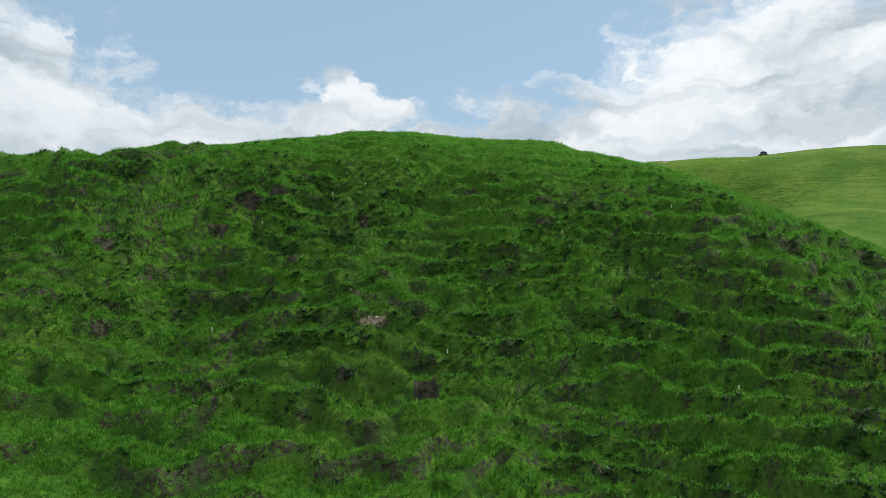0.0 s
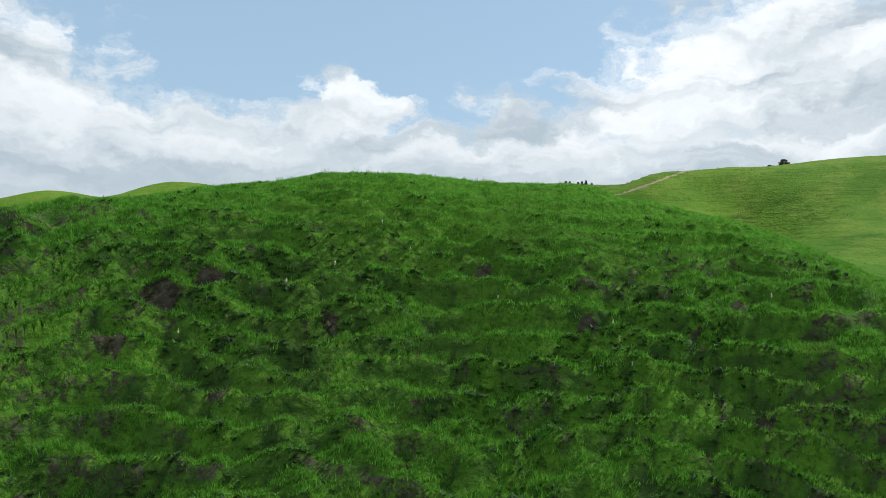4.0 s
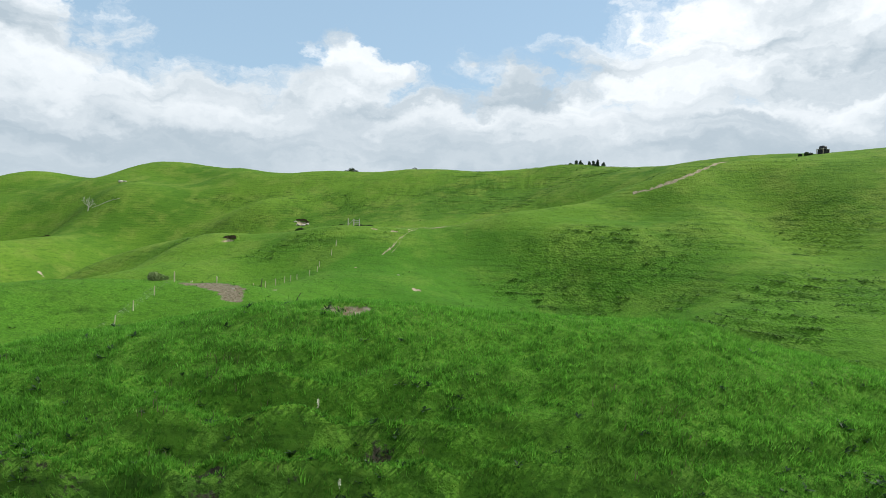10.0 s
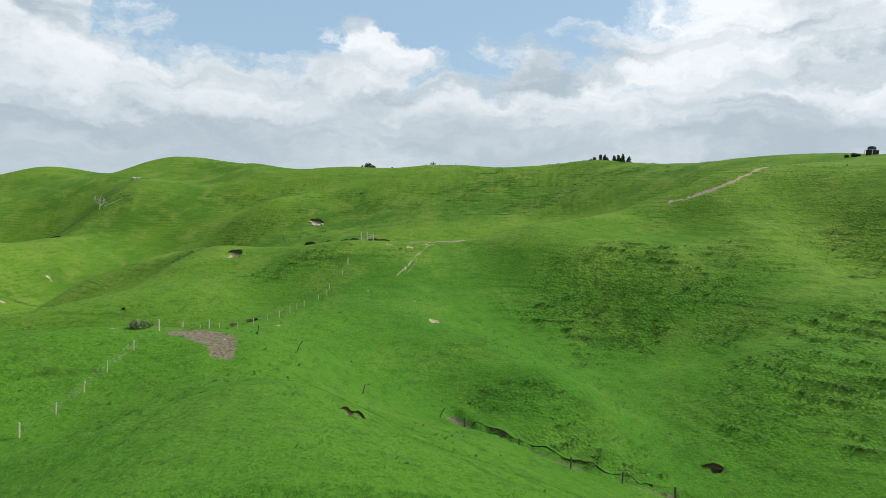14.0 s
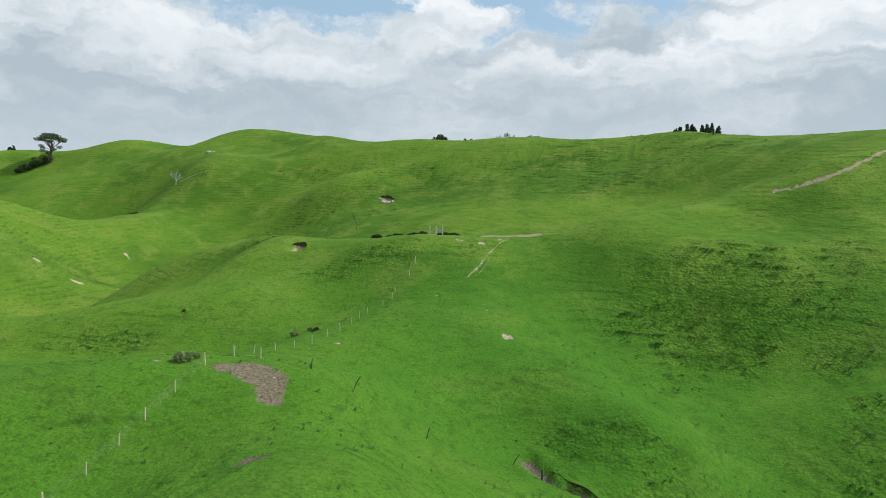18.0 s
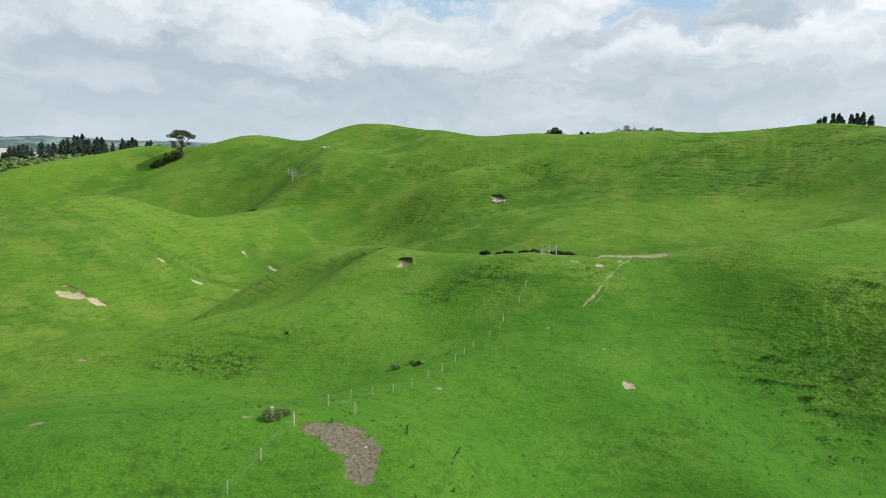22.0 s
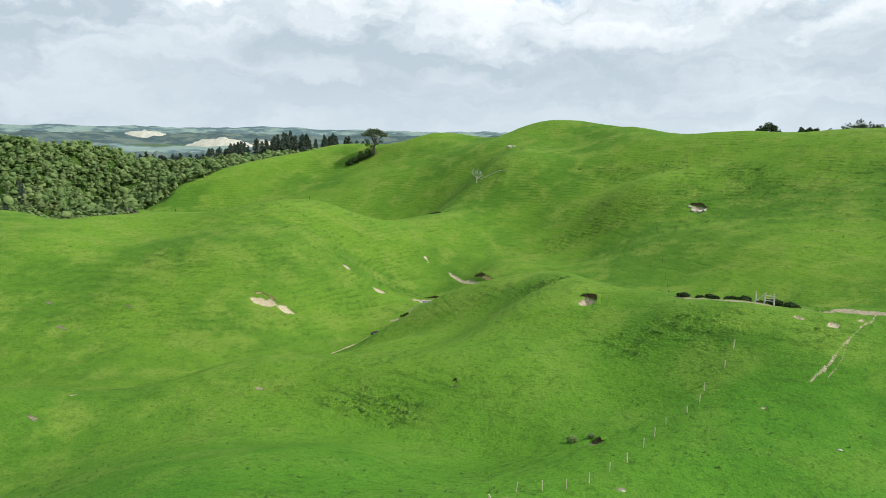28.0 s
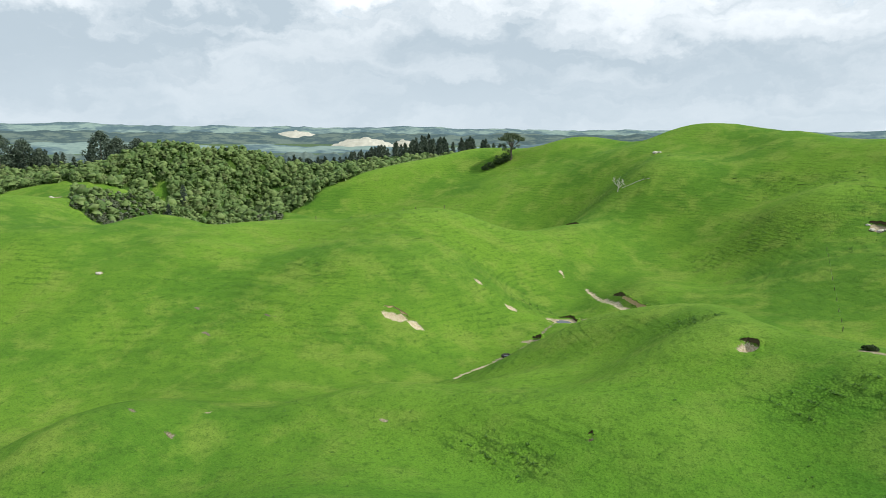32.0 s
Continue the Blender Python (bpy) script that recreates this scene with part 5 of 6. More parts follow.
# ---- dead tree, logs and stones ----
def dead_tree(x, y, tall):
    t = thing("dead_tree", (x, y, at(x, y)), "bleached leafless dead tree leaning on the grassy slope", "dead tree")
    bm = bmesh.new()
    tube(bm, [(0, 0, -0.4), (0.2, 0, tall * 0.25), (0.5, 0.1, tall * 0.42)], [0.24, 0.2, 0.16], 7)
    part("trunk", bm, DEAD_WOOD, t)
    for k in range(8):
        a = k * 0.85
        out = tall * (0.3 + 0.3 * rng.random())
        p = Vector((0.3, 0, tall * (0.22 + 0.025 * k)))
        q = p + Vector((math.cos(a) * out * 0.5, math.sin(a) * out * 0.5, tall * 0.22))
        e = q + Vector((math.cos(a + 0.4) * out * 0.4, math.sin(a + 0.4) * out * 0.4, tall * (0.12 + 0.2 * rng.random())))
        bm = bmesh.new()
        tube(bm, [p, q, e], [0.13, 0.09, 0.03], 5)
        limb = part("limb", bm, DEAD_WOOD, t)
        for _ in range(3):
            f = 0.3 + 0.6 * rng.random()
            s = q.lerp(e, f)
            tip = s + Vector(rng.normal(size=3)) * (tall * 0.09) + Vector((0, 0, tall * 0.09))
            bm = bmesh.new()
            tube(bm, [s, tip], [0.08, 0.03], 4)
            part("twig", bm, DEAD_WOOD, limb)


dead_tree(-180.5, 373.5, 6.8)


def log(a, b, radius, label):
    mid = ((a[0] + b[0]) / 2, (a[1] + b[1]) / 2)
    z = at(*mid)
    t = thing("fallen_log", (*mid, z), label, "log")
    bm = bmesh.new()
    pts = []
    for k in range(5):
        x, y = a[0] + (b[0] - a[0]) * k / 4, a[1] + (b[1] - a[1]) * k / 4
        pts.append((x - mid[0], y - mid[1], at(x, y) - z + radius * 0.8))
    tube(bm, pts, [radius, radius * 0.95, radius * 0.85, radius * 0.7, radius * 0.5], 7)
    part("bole", bm, DEAD_WOOD, t)
    bm = bmesh.new()
    tube(bm, [pts[3], Vector(pts[3]) + Vector((0.6, 0.2, 0.9))], [radius * 0.4, 0.05], 5)
    part("snag", bm, DEAD_WOOD, t)


log((-179.0, 375.0), (-167.0, 378.5), 0.15, "bleached fallen trunk lying across the hillside")
log((-255.0, 352.0), (-246.0, 345.0), 0.16, "pale fallen branches lying in the hollow")


def stone(x, y, size, label, mat_=None):
    bm = bmesh.new()
    bmesh.ops.create_icosphere(bm, subdivisions=3, radius=1.0)
    k = rng.random() * 50
    for v in bm.verts:
        n = v.co.normalized()
        v.co = n * (1 + 0.3 * noise.noise(n * 1.6 + Vector((k, 0, 0))) + 0.1 * noise.noise(n * 5 + Vector((0, k, 0))))
        v.co = Vector((v.co.x * size[0], v.co.y * size[1], v.co.z * size[2]))
    mesh = bpy.data.meshes.new("stone")
    bm.to_mesh(mesh)
    bm.free()
    mesh.materials.append(mat_ or PALE_STONE)
    ob = new("stone", mesh)
    ob.matrix_basis = pose(x, y, at(x, y) + size[2] * 0.25, 0, 0, k * 30)
    tagged(ob, label, "stone")


for x, y, s in ((-186.1, 419.3, (1.6, 1.2, 0.9)), (-184.2, 420.2, (0.9, 0.7, 0.5)), (-66.2, 346.4, (1.5, 0.9, 0.6)), (-68.6, 345.2, (1.2, 0.8, 0.5)), (-64.6, 345.6, (0.8, 0.7, 0.5)), (-70.5, 347.2, (0.9, 0.6, 0.4)), (-233.6, 157.7, (1.0, 0.8, 0.4)), (-415.0, 194.0, (2.2, 1.6, 1.0)), (-421.0, 197.5, (1.8, 1.2, 0.9))):
    stone(x, y, s, "pale grey limestone boulder in the grass")
for x, y, s in ((-28.0, 121.2, (0.2, 0.16, 0.1)), (-40.6, 126.0, (0.34, 0.22, 0.1)), (-28.4, 145.0, (0.3, 0.22, 0.09)), (-10.0, 165.5, (0.3, 0.2, 0.1))):
    stone(x, y, s, "small pale stone lying in the grass")


# ---- cut banks of bare earth ----
def bank(points, tall, mat_, label):
    """A ragged little scarp along points, with an overhanging turf lip."""
    if points[-1][0] < points[0][0]:
        points = points[::-1]
    mid = points[len(points) // 2]
    z0 = at(*mid)
    t = thing("earth_bank", (*mid, z0), label, "bank")
    P = []
    for (ax, ay), (bx, by) in zip(points, points[1:]):
        steps = max(2, int(math.hypot(bx - ax, by - ay) / 0.35))
        P += [(ax + (bx - ax) * k / steps, ay + (by - ay) * k / steps) for k in range(steps)]
    face, lip = [], []
    for k, (x, y) in enumerate(P):
        j = min(k + 1, len(P) - 1)
        dx, dy = P[j][0] - P[j - 1][0], P[j][1] - P[j - 1][1]
        L = math.hypot(dx, dy) or 1
        nx, ny = -dy / L, dx / L
        f = max(0.0, math.sin(math.pi * k / max(1, len(P) - 1))) ** 0.5
        h = tall * f * (0.75 + 0.5 * float(ripple(x, y, 0.9, 14)))
        w = (float(ripple(x, y, 0.7, 15)) - 0.5) * 0.6
        z = at(x, y) - z0
        for off, up, lot in ((-0.35, -0.3, face), (-0.1, h * 0.35, face), (-0.15, h * 0.75, face), (0.0, h, face), (-0.22, h * 0.92, lip), (-0.1, h * 1.12, lip), (0.5, h * (0.7 + 0.5 * float(ripple(x, y, 0.8, 16))), lip), (1.3, h * 0.1 - 0.25, lip)):
            lot.append((x + nx * (off + w) - mid[0], y + ny * (off + w) - mid[1], z + up))
    n = len(P)
    for name, lot, m in (("scarp", face, mat_), ("turf_lip", lip, PASTURE)):
        idx = np.arange(n * 4).reshape(n, 4)
        f = np.stack([idx[:-1, :-1], idx[:-1, 1:], idx[1:, 1:], idx[1:, :-1]], -1).reshape(-1, 4)
        piece = mesh_part(name, (np.array(lot), f), m, t)
        if name == "turf_lip":
            spot = np.array(lot) + np.array((*mid, z0))
            lush = 1 - fall(oval(spot[:, 0], spot[:, 1], -5, 105, 110, 105, 0), 0.45, 1.2)
            piece.data.attributes.new("lush", "FLOAT", "POINT").data.foreach_set("value", lush.astype(np.float32))


bank([(-51.4, 195.6), (-51.1, 197.8), (-52.2, 199.2), (-53.8, 199.5), (-55.0, 198.6)], 0.6, DARK_EARTH, "dark undercut earth bank of a small slip")
bank([(-101.5, 264.5), (-107.0, 268.5), (-112.5, 272.0), (-118.0, 276.0), (-122.5, 280.5)], 1.6, CLAY, "orange clay bank cut along the stream")
bank([(-117.0, 277.0), (-121.0, 279.6), (-125.5, 283.5), (-129.0, 286.5)], 1.2, DARK_EARTH, "dark eroded stream bank under a turf lip")
bank([(-124.6, 257.0), (-127.0, 262.0), (-131.5, 264.0), (-135.0, 262.0)], 0.9, DARK_EARTH, "dark slumped bank round the stock pond")
bank([(-121.0, 234.0), (-122.4, 236.6), (-126.4, 237.4)], 0.9, DARK_EARTH, "dark undercut bank at the stream head")
bank([(-151.4, 213.0), (-153.8, 212.4), (-156.6, 211.2), (-158.6, 209.2)], 0.5, CLAY, "tan clay scarp at the top of a slip")
bank([(20.5, 121.0), (16.0, 121.8), (11.0, 121.6), (7.0, 122.4), (3.0, 125.2), (-0.4, 128.6)], 0.18, DARK_EARTH, "dark eroded edge of the drain gully")
bank([(-8.4, 101.2), (-9.8, 101.0), (-11.2, 99.6)], 0.3, DARK_EARTH, "dark edge of a small earth slip")
bank([(-178.0, 338.6), (-181.6, 339.2), (-185.0, 338.4)], 0.8, DARK_EARTH, "dark undercut earth step on the far slope")
bank([(-64.0, 348.8), (-67.2, 349.6), (-70.8, 349.0)], 0.7, DARK_EARTH, "dark undercut earth step over white stones")
bank([(27.0, 125.6), (28.4, 125.6), (29.8, 124.8)], 0.45, DARK_EARTH, "dark hole under a turf edge")
bank([(-35.2, 158.4), (-36.0, 159.0), (-36.9, 158.6)], 0.5, DARK_EARTH, "dark little hole in the grassy hollow")
bank([(-61.8, 166.2), (-62.4, 166.7), (-63.1, 166.4)], 0.4, DARK_EARTH, "dark little hole under the turf")


# ---- pond and tyre trough ----
def pond(x, y):
    z = at(x, y) + 0.25
    bm = bmesh.new()
    ring = [bm.verts.new((math.cos(k * 0.2618) * 2.5 * (1 + 0.1 * math.sin(k * 2.1)), math.sin(k * 0.2618) * 2.1, 0)) for k in range(24)]
    bm.faces.new(ring)
    mesh = bpy.data.meshes.new("pond_water")
    bm.to_mesh(mesh)
    bm.free()
    mesh.materials.append(WATER)
    ob = new("water", mesh)
    ob.location = (x, y, z)
    tagged(ob, "small round muddy stock pond reflecting the sky", "pond", kind="structure")


pond(-129.9, 258.2)


def ring_trough(x, y, radius):
    t = thing("tyre_trough", (x, y, at(x, y)), "old black tractor tyre used as a water trough", "trough")
    bm = bmesh.new()
    rows = []
    for i in range(30):
        a = i * 6.2832 / 30
        rows.append([bm.verts.new((math.cos(a) * (radius + 0.3 * math.cos(b)), math.sin(a) * (radius + 0.3 * math.cos(b)), 0.32 + 0.34 * math.sin(b))) for b in [k * 0.6283 for k in range(10)]])
    for i in range(30):
        for k in range(10):
            bm.faces.new((rows[i][k], rows[(i + 1) % 30][k], rows[(i + 1) % 30][(k + 1) % 10], rows[i][(k + 1) % 10]))
    part("tyre", bm, RUBBER, t)
    bm = bmesh.new()
    bmesh.ops.create_circle(bm, cap_ends=True, segments=24, radius=radius - 0.2, matrix=Matrix.Translation((0, 0, 0.42)))
    part("water", bm, WATER, t)


ring_trough(-122.6, 221.2, 1.15)


# ---- fences ----
def post_part(parent, x, y, tall, radius, mat_, lean=(0, 0), label=""):
    bm = bmesh.new()
    tube(bm, [(x, y, -0.4), (x + lean[0] * 0.5, y + lean[1] * 0.5, tall * 0.5), (x + lean[0], y + lean[1], tall - 0.02), (x + lean[0], y + lean[1], tall)], [radius, radius, radius * 0.96, radius * 0.8], 8)
    ob = part("post", bm, mat_, parent, label)
    return ob


def fence(points, label, tall=1.15, mat_=None, wires=4, radius=0.062):
    x0, y0 = points[0]
    z0 = at(x0, y0)
    t = thing("fence", (x0, y0, z0), label, "fence")
    tops = []
    for k, (x, y) in enumerate(points):
        end = k in (0, len(points) - 1)
        lean = (float(rng.normal() * 0.05), float(rng.normal() * 0.05))
        dz = at(x, y) - z0
        ob = post_part(t, x - x0, y - y0, tall * (1.15 if end else 0.95 + 0.1 * rng.random()), radius * (1.4 if end else 1), mat_ or POST_WOOD, lean)
        ob.location.z = dz
        tops.append(Vector((x - x0, y - y0, dz)))
    for i in range(wires):
        bm = bmesh.new()
        h = tall * (0.25 + 0.7 * i / max(1, wires - 1))
        tube(bm, [p + Vector((0, 0, h)) for p in tops], [0.0015] * len(tops), 3, False)
        part("wire", bm, WIRE, t)


fence([(-37.9, 133.2), (-37.9, 139.0), (-35.7, 140.8), (-33.7, 142.5), (-32.1, 144.8), (-31.0, 148.0), (-30.0, 151.0), (-29.7, 156.0), (-29.4, 159.6), (-29.2, 164.0), (-27.6, 168.0), (-26.8, 171.4), (-26.9, 174.4), (-25.3, 179.2), (-25.0, 183.0)], "pale wooden post and wire fence over the grass saddle")
fence([(-35.9, 122.2), (-36.2, 116.9), (-37.0, 113.1), (-37.7, 110.1), (-38.3, 106.6), (-38.6, 102.0)], "pale wooden post and wire fence down the gully side")
fence([(-37.6, 132.6), (-32.8, 129.2)], "two fence posts by the gateway at the mud patch")
fence([(-0.8, 126.2), (5.2, 121.0), (10.6, 118.4), (16.2, 118.6), (21.8, 118.2)], "old grey post and wire fence beside the drain gully", 1.2, OLD_POST, 3, 0.09)
fence([(-244.2, 246.0), (-233.7, 255.9), (-225.0, 266.3), (-220.3, 272.6), (-217.0, 276.3), (-206.7, 282.7)], "post and wire fence along the grassy west ridge", 1.2, OLD_POST, 2, 0.1)
fence([(-304.4, 194.5), (-299.7, 206.9), (-290.0, 212.0), (-272.5, 218.5)], "post and wire fence in front of the bush", 1.2, OLD_POST, 2, 0.1)
fence([(-77.0, 328.0), (-74.4, 320.0), (-71.6, 311.5), (-69.0, 303.5), (-66.8, 297.0), (-64.2, 290.0), (-61.8, 283.4), (-59.4, 276.5), (-57.0, 270.0), (-55.0, 263.5)], "old dark post and wire fence running up the far slope", 1.05, OLD_POST, 3, 0.07)


def lone_post(x, y, tall, lean, label):
    t = thing("fence_post", (x, y, at(x, y)), label, "post")
    post_part(t, 0, 0, tall, 0.055, OLD_POST, lean)


for x, y, lean in ((-13.0, 125.4, (0.3, 0.1)), (-4.0, 128.6, (0.75, 0.2)), (-25.6, 125.4, (0.15, 0.0)), (-21.1, 126.0, (0.7, 0.25))):
    lone_post(x, y, 1.15, lean, "dark old fence post leaning in the grass")


def gateway(x, y):
    t = thing("gateway", (x, y, at(x, y)), "bleached timber gateway posts beside the farm track", "gate")
    for dx, lean in ((-1.2, 0.0), (0.1, 0.05), (1.5, -0.1)):
        post_part(t, dx, 0.1 * dx, 1.75, 0.12, DEAD_WOOD, (lean, 0))
    bm = bmesh.new()
    tube(bm, [(-1.2, -0.15, 0.2), (0.1, 0.0, 1.55)], [0.07, 0.06], 6)
    part("brace", bm, DEAD_WOOD, t)
    for h in (0.5, 0.9, 1.3):
        bm = bmesh.new()
        box(bm, (1.5, 0.05, 0.1), (0.8, 0.08, h))
        part("rail", bm, DEAD_WOOD, t)


gateway(-23.2, 196.4)


# ---- flower spikes and thistles on the near face ----
def flower_spike(x, y, tall, turn):
    t = thing("flower_spike", (x, y, at(x, y)), "tall white flower spike among rough grass", "flower", "white flower spikes", turn)
    bm = bmesh.new()
    tube(bm, [(0, 0, -0.1), (0.02, 0, tall * 0.6), (0.03, 0.02, tall)], [0.014, 0.011, 0.006], 5)
    part("stem", bm, RUSH, t)
    mesh_part("petals", leaves(rng, (0.03, 0.01, tall * 0.82), (0.04, 0.04, tall * 0.22), 46, 0.03, 0.3), PETAL, t, "creamy white petals")
    mesh_part("leaf_rosette", leaves(rng, (0, 0, 0.12), (0.22, 0.22, 0.12), 26, 0.09, 0.3), WEED, t)


for k, (x, y) in enumerate(((8.35, 47.9), (8.7, 46.7), (-8.1, 48.7), (-12.4, 46.2), (-3.9, 54.2), (-2.2, 53.5), (15.3, 34.6), (-13.0, 38.4), (2.6, 50.4), (-6.0, 50.6), (12.6, 40.6), (8.3, 48.8), (-5.2, 57.6), (16.8, 50.2), (0.4, 37.2))):
    flower_spike(x, y, 0.55 + 0.25 * float(rng.random()), k * 50)


# ---- grass, weeds and rushes ----
def scatter(count, x0, x1, y0, y1, keep):
    x, y = x0 + (x1 - x0) * rng.random(count), y0 + (y1 - y0) * rng.random(count)
    k = rng.random(count) < keep(x, y)
    return x[k], y[k]


def blades(x, y, per, tall, wide, lean=0.5):
    """Tufts of single grass blades, each a narrow bent spear."""
    n = len(x)
    z = height(x, y)
    cx, cy, cz = (np.repeat(q, per) for q in (x, y, z))
    N = n * per
    a = rng.random(N) * 6.2832
    spread = np.abs(rng.normal(size=N)) * 0.16
    bx, by = cx + np.cos(a) * spread, cy + np.sin(a) * spread
    size = np.repeat(0.6 + 0.8 * rng.random(n), per) * (0.6 + 0.7 * rng.random(N))
    h = tall * size
    side = rng.random(N) * 6.2832
    sx, sy = np.cos(side) * wide, np.sin(side) * wide
    ox, oy = np.cos(a) * h * lean * rng.random(N) + 0.12 * h, np.sin(a) * h * lean * rng.random(N) - 0.18 * h
    base = np.stack([bx, by, cz - 0.05], -1)
    s = np.stack([sx, sy, np.zeros(N)], -1)
    midp = base + np.stack([ox * 0.4, oy * 0.4, h * 0.65], -1)
    tip = base + np.stack([ox, oy, h], -1)
    v = np.stack([base - s, base + s, midp + s * 0.7, tip, midp - s * 0.7], 1).reshape(-1, 3)
    i = np.arange(N)[:, None] * 5
    f = np.concatenate([i + np.array([[0, 1, 2, 4]])])
    tri = np.concatenate([i + np.array([[4, 2, 3, 3]])])
    return v, f, tri


def blade_stuff(name, arrays, mat_, label):
    v, f, tri = arrays
    faces = np.concatenate([np.stack([f[:, 0], f[:, 1], f[:, 2]], -1), np.stack([f[:, 0], f[:, 2], f[:, 3]], -1), tri[:, :3]])
    tagged(new(name, raw_mesh(name, v, faces, mat_)), label, "grass", kind="stuff")


def not_bare(x, y):
    return np.where(earth(x, y)[0] > 0.5, 0.06 + 0.5 * fall(ripple(x, y, 0.35, 28), 0.5, 0.6), 1.0)


def spears(x, y, tall, wide, lean):
    """Single short grass blades, one slim triangle each."""
    n = len(x)
    z = height(x, y)
    h = tall * (0.5 + 0.9 * rng.random(n)) * (0.35 + 1.3 * ripple(x, y, 0.5, 27)) * (1 - 0.3 * fall(y, 50, 60))
    a, b = rng.random(n) * 6.2832, rng.random(n) * 6.2832
    s = np.stack([np.cos(a), np.sin(a), np.zeros(n)], -1) * (wide * (0.6 + 0.8 * rng.random(n)))[:, None]
    base = np.stack([x, y, z - 0.03], -1)
    reach = h * lean * rng.random(n)
    tip = base + np.stack([np.cos(b) * reach + 0.1 * h, np.sin(b) * reach - 0.15 * h, h], -1)
    return np.stack([base - s, base + s, tip], 1).reshape(-1, 3), np.arange(n * 3).reshape(-1, 3)


def rosettes(x, y, size, count):
    """Flat whorls of slim pointed leaves."""
    n = len(x)
    z = height(x, y)
    s = np.repeat(size * (0.55 + 0.9 * rng.random(n)), count)
    a = rng.random(n * count) * 6.2832
    up = 0.15 + 0.9 * rng.random(n * count)
    c = np.stack([np.repeat(x, count), np.repeat(y, count), np.repeat(z, count) - 0.01], -1)
    d = np.stack([np.cos(a) * np.cos(up), np.sin(a) * np.cos(up), np.sin(up)], -1)
    t = np.stack([-np.sin(a), np.cos(a), np.zeros(n * count)], -1)
    L = (s * (0.6 + 0.6 * rng.random(n * count)))[:, None]
    mid = c + d * L * 0.5
    q = np.stack([c, mid + t * L * 0.2, c + d * L - np.array([0, 0, 0.15]) * L, mid - t * L * 0.2], 1)
    return q.reshape(-1, 3), np.arange(n * count * 4).reshape(-1, 4)


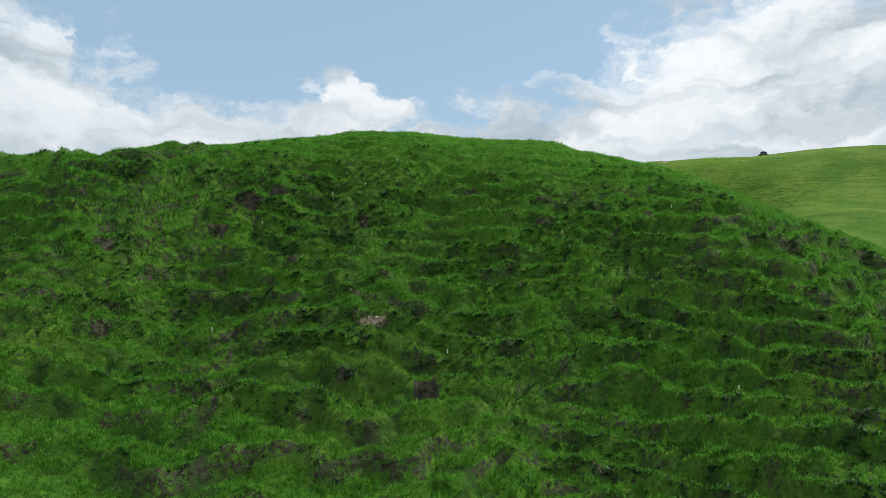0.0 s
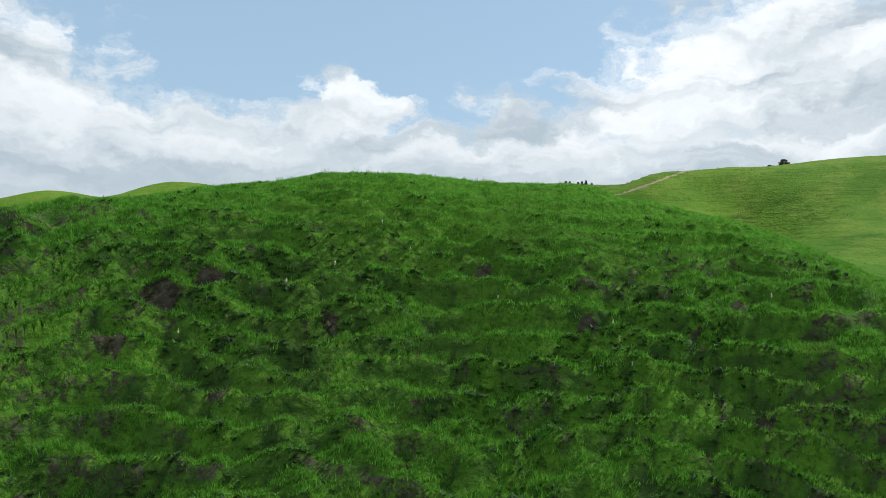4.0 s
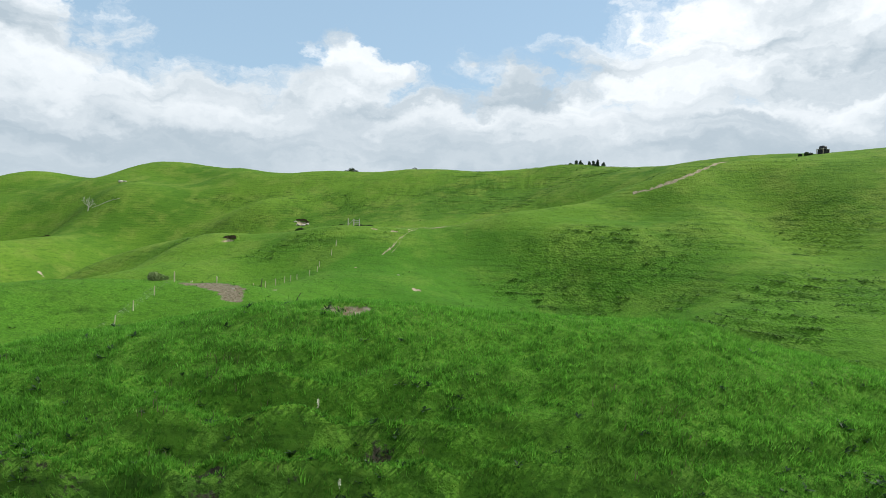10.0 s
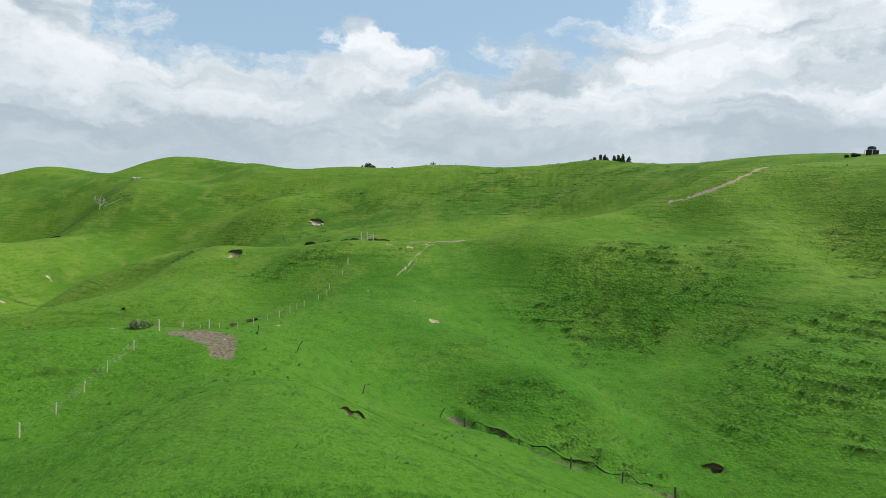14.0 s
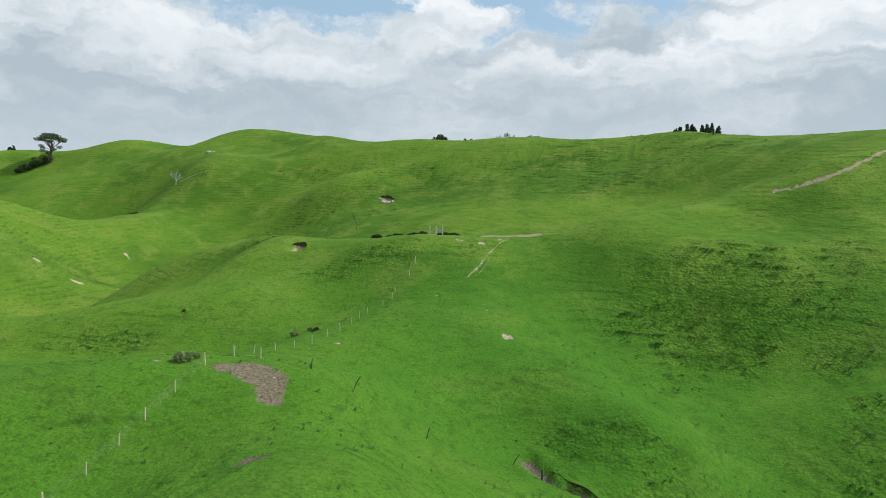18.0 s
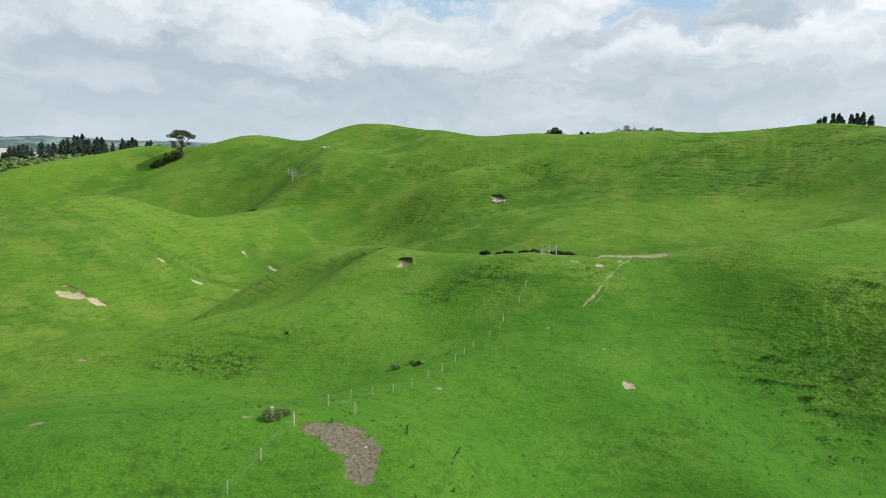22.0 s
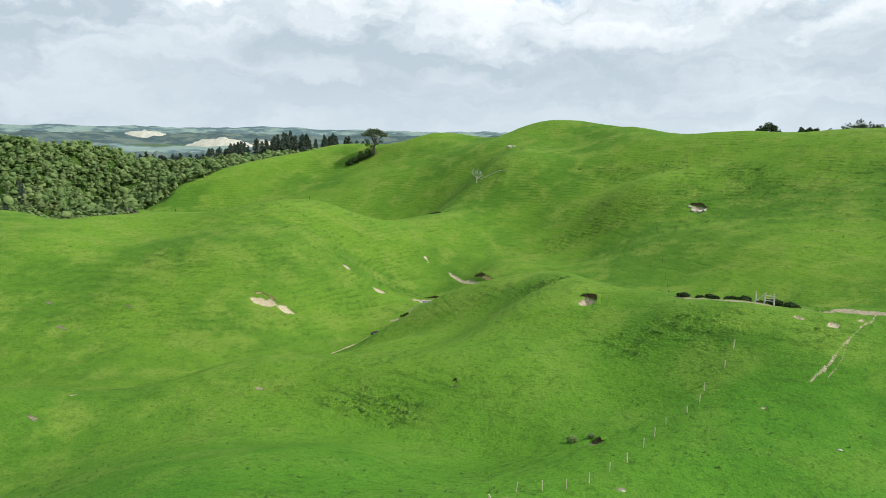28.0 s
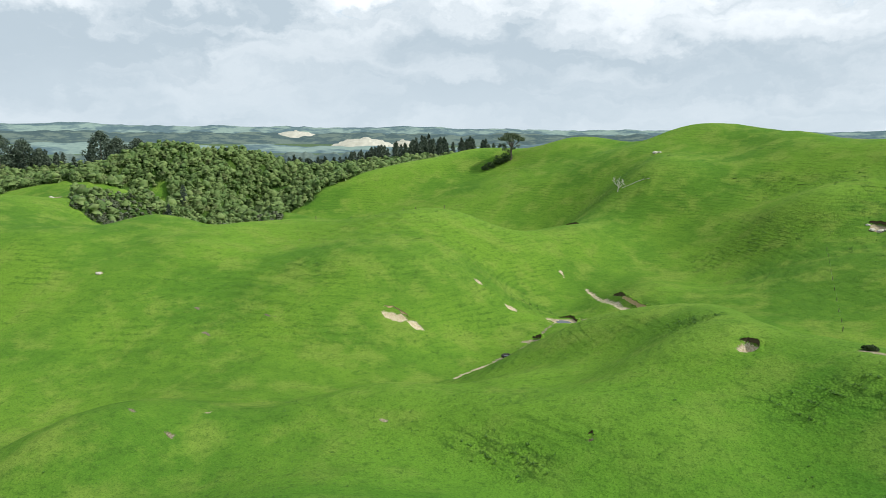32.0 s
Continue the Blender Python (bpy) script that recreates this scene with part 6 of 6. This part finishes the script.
def near_cover():
    def keep(x, y):
        d = 1 - fall(oval(x, y, 1, 50, 37, 28, 0), 0.8, 1.05)
        face = 1 - fall(oval(x, y, 0, 44, 44, 21, 0), 0.75, 1.05)
        riser = face * fall(np.abs(tread_phase(x, y, lie(x, y)) - 0.78), 0.16, 0.07) * fall(ripple(x, y, 1.3, 47), 0.25, 0.55)
        return d * not_bare(x, y) * (1 - fall(y + 5 * (ripple(x, y, 4.0, 45) - 0.5), 55, 64)) * (1 - face * (1 - fall(hummock(x, y), 0.12, 0.5))) * (1 - 0.85 * riser)

    x, y = scatter(1150000, -37, 39, 21, 66, keep)
    tagged(new("pasture_grass", raw_mesh("pasture_grass", *spears(x, y, 0.2, 0.028, 0.9), BLADE)), "lush short green pasture grass on the near hill", "grass", kind="stuff")
    x, y = scatter(560000, -36, 38, 46, 80, lambda x, y: not_bare(x, y) * fall(y + 5 * (ripple(x, y, 4.0, 45) - 0.5), 51, 61) * (1 - fall(oval(x, y, 1, 60, 39, 21, 0), 0.85, 1.1)))
    tagged(new("pasture_grass", raw_mesh("pasture_grass", *spears(x, y, 0.2, 0.026, 1.0), LIT_LUSH_BLADE)), "thick lush green grass on the crest of the knoll", "grass", kind="stuff")
    x, y = scatter(15000, -36, 38, 22, 78, lambda x, y: fall(ripple(x, y, 1.1, 26), 0.5, 0.72) * not_bare(x, y) * (1 - fall(oval(x, y, 0, 48, 36, 28, 0), 0.8, 1.05)))
    blade_stuff("tussock_grass", blades(x, y, 9, 0.3, 0.016, 0.9), BLADE, "rank grass tussocks on the steep near face")
    x, y = scatter(230000, -62, 40, 72, 136, lambda x, y: not_bare(x, y) * (0.35 + 0.65 * fall(ripple(x, y, 1.6, 21), 0.4, 0.7)) * (1 - fall(y, 110, 136)))
    tagged(new("pasture_grass", raw_mesh("pasture_grass", *spears(x, y, 0.13, 0.035, 1.1), BLADE)), "clumpy green pasture grass in the gully", "grass", kind="stuff")
    x, y = scatter(95000, -36, 36, 22, 76, lambda x, y: np.clip(rough(x, y), 0.04, 1) * (1 - 0.85 * fall(y, 50, 60)) * (0.06 + 0.94 * fall(0.5 * ripple(0.5 * x, y, 2.0, 22) + 0.5 * ripple(0.6 * x, y, 0.6, 46), 0.45, 0.62)) * (0.25 + 0.75 * fall(np.abs(tread_phase(x, y, lie(x, y)) - 0.8), 0.25, 0.1)))
    tagged(new("thistles", raw_mesh("thistles", *rosettes(x, y, 0.24, 9), WEED)), "dark thistle and dock rosettes on the rough near slope", "weeds", kind="stuff")
    x, y = scatter(9000, -36, 36, 24, 60, lambda x, y: np.clip(rough(x, y), 0, 1) * fall(ripple(x, y, 2.4, 35), 0.5, 0.8))
    blade_stuff("dry_stalks", blades(x, y, 4, 0.3, 0.012, 0.5), DRY_STALK, "dry brown seed stalks standing in the grass")


near_cover()


def far_weeds():
    pieces = []

    def keep(x, y):
        z = lie(x, y)
        u = z / 1.15 + 1.1 * ripple(x, y, 11.0, 12)
        row = 0.04 + 1.1 * fall(np.abs(u - np.floor(u) - 0.5), 0.32, 0.46)
        bunch = (0.2 + 0.8 * fall(ripple(x, y, 1.6, 23), 0.45, 0.75)) * (0.3 + 0.7 * fall(ripple(x, y, 8.0, 24), 0.3, 0.6))
        return np.clip(1.6 * (rough(x, y) - np.where(y > 215, 0.22, 0.4)), 0, 1.2) * bunch * row * (y > 84)

    x, y = scatter(480000, -120, 112, 84, 215, keep)
    pieces.append(rosettes(x, y, 0.34, 6))
    x, y = scatter(620000, -240, 110, 215, 410, keep)
    pieces.append(rosettes(x, y, 0.46, 4))
    # single tufts all over the pasture
    x, y = scatter(15000, -230, 80, 84, 300, lambda x, y: 0.1 + 0.9 * fall(ripple(x, y, 14.0, 25), 0.5, 0.8))
    pieces.append(rosettes(x, y, 0.28, 6))
    tagged(new("rushes", raw_mesh("rushes", *joined(pieces), RUSH)), "dark rush and thistle clumps dotted over the hillsides", "weeds", kind="stuff")


far_weeds()
for x, y, s in ((-38.7, 122.6, 0.7), (-38.2, 124.0, 0.4), (-39.5, 158.6, 0.5), (-37.4, 159.6, 0.3)):
    skirt_bush((x, y, at(x, y)), (s, s, s * 0.8), "low dark green shrub in the pasture", BUSH_LEAF)
for k in range(11):
    x = -36 + k * 1.7 + float(rng.normal()) * 0.4
    y = 200.6 + 0.4 * math.sin(k) - k * 0.28
    s = 0.35 + 0.3 * float(rng.random())
    skirt_bush((x, y, at(x, y)), (s * 1.5, s, s * 0.75), "dark shrub along the far edge of the farm track", TREE_LEAF)
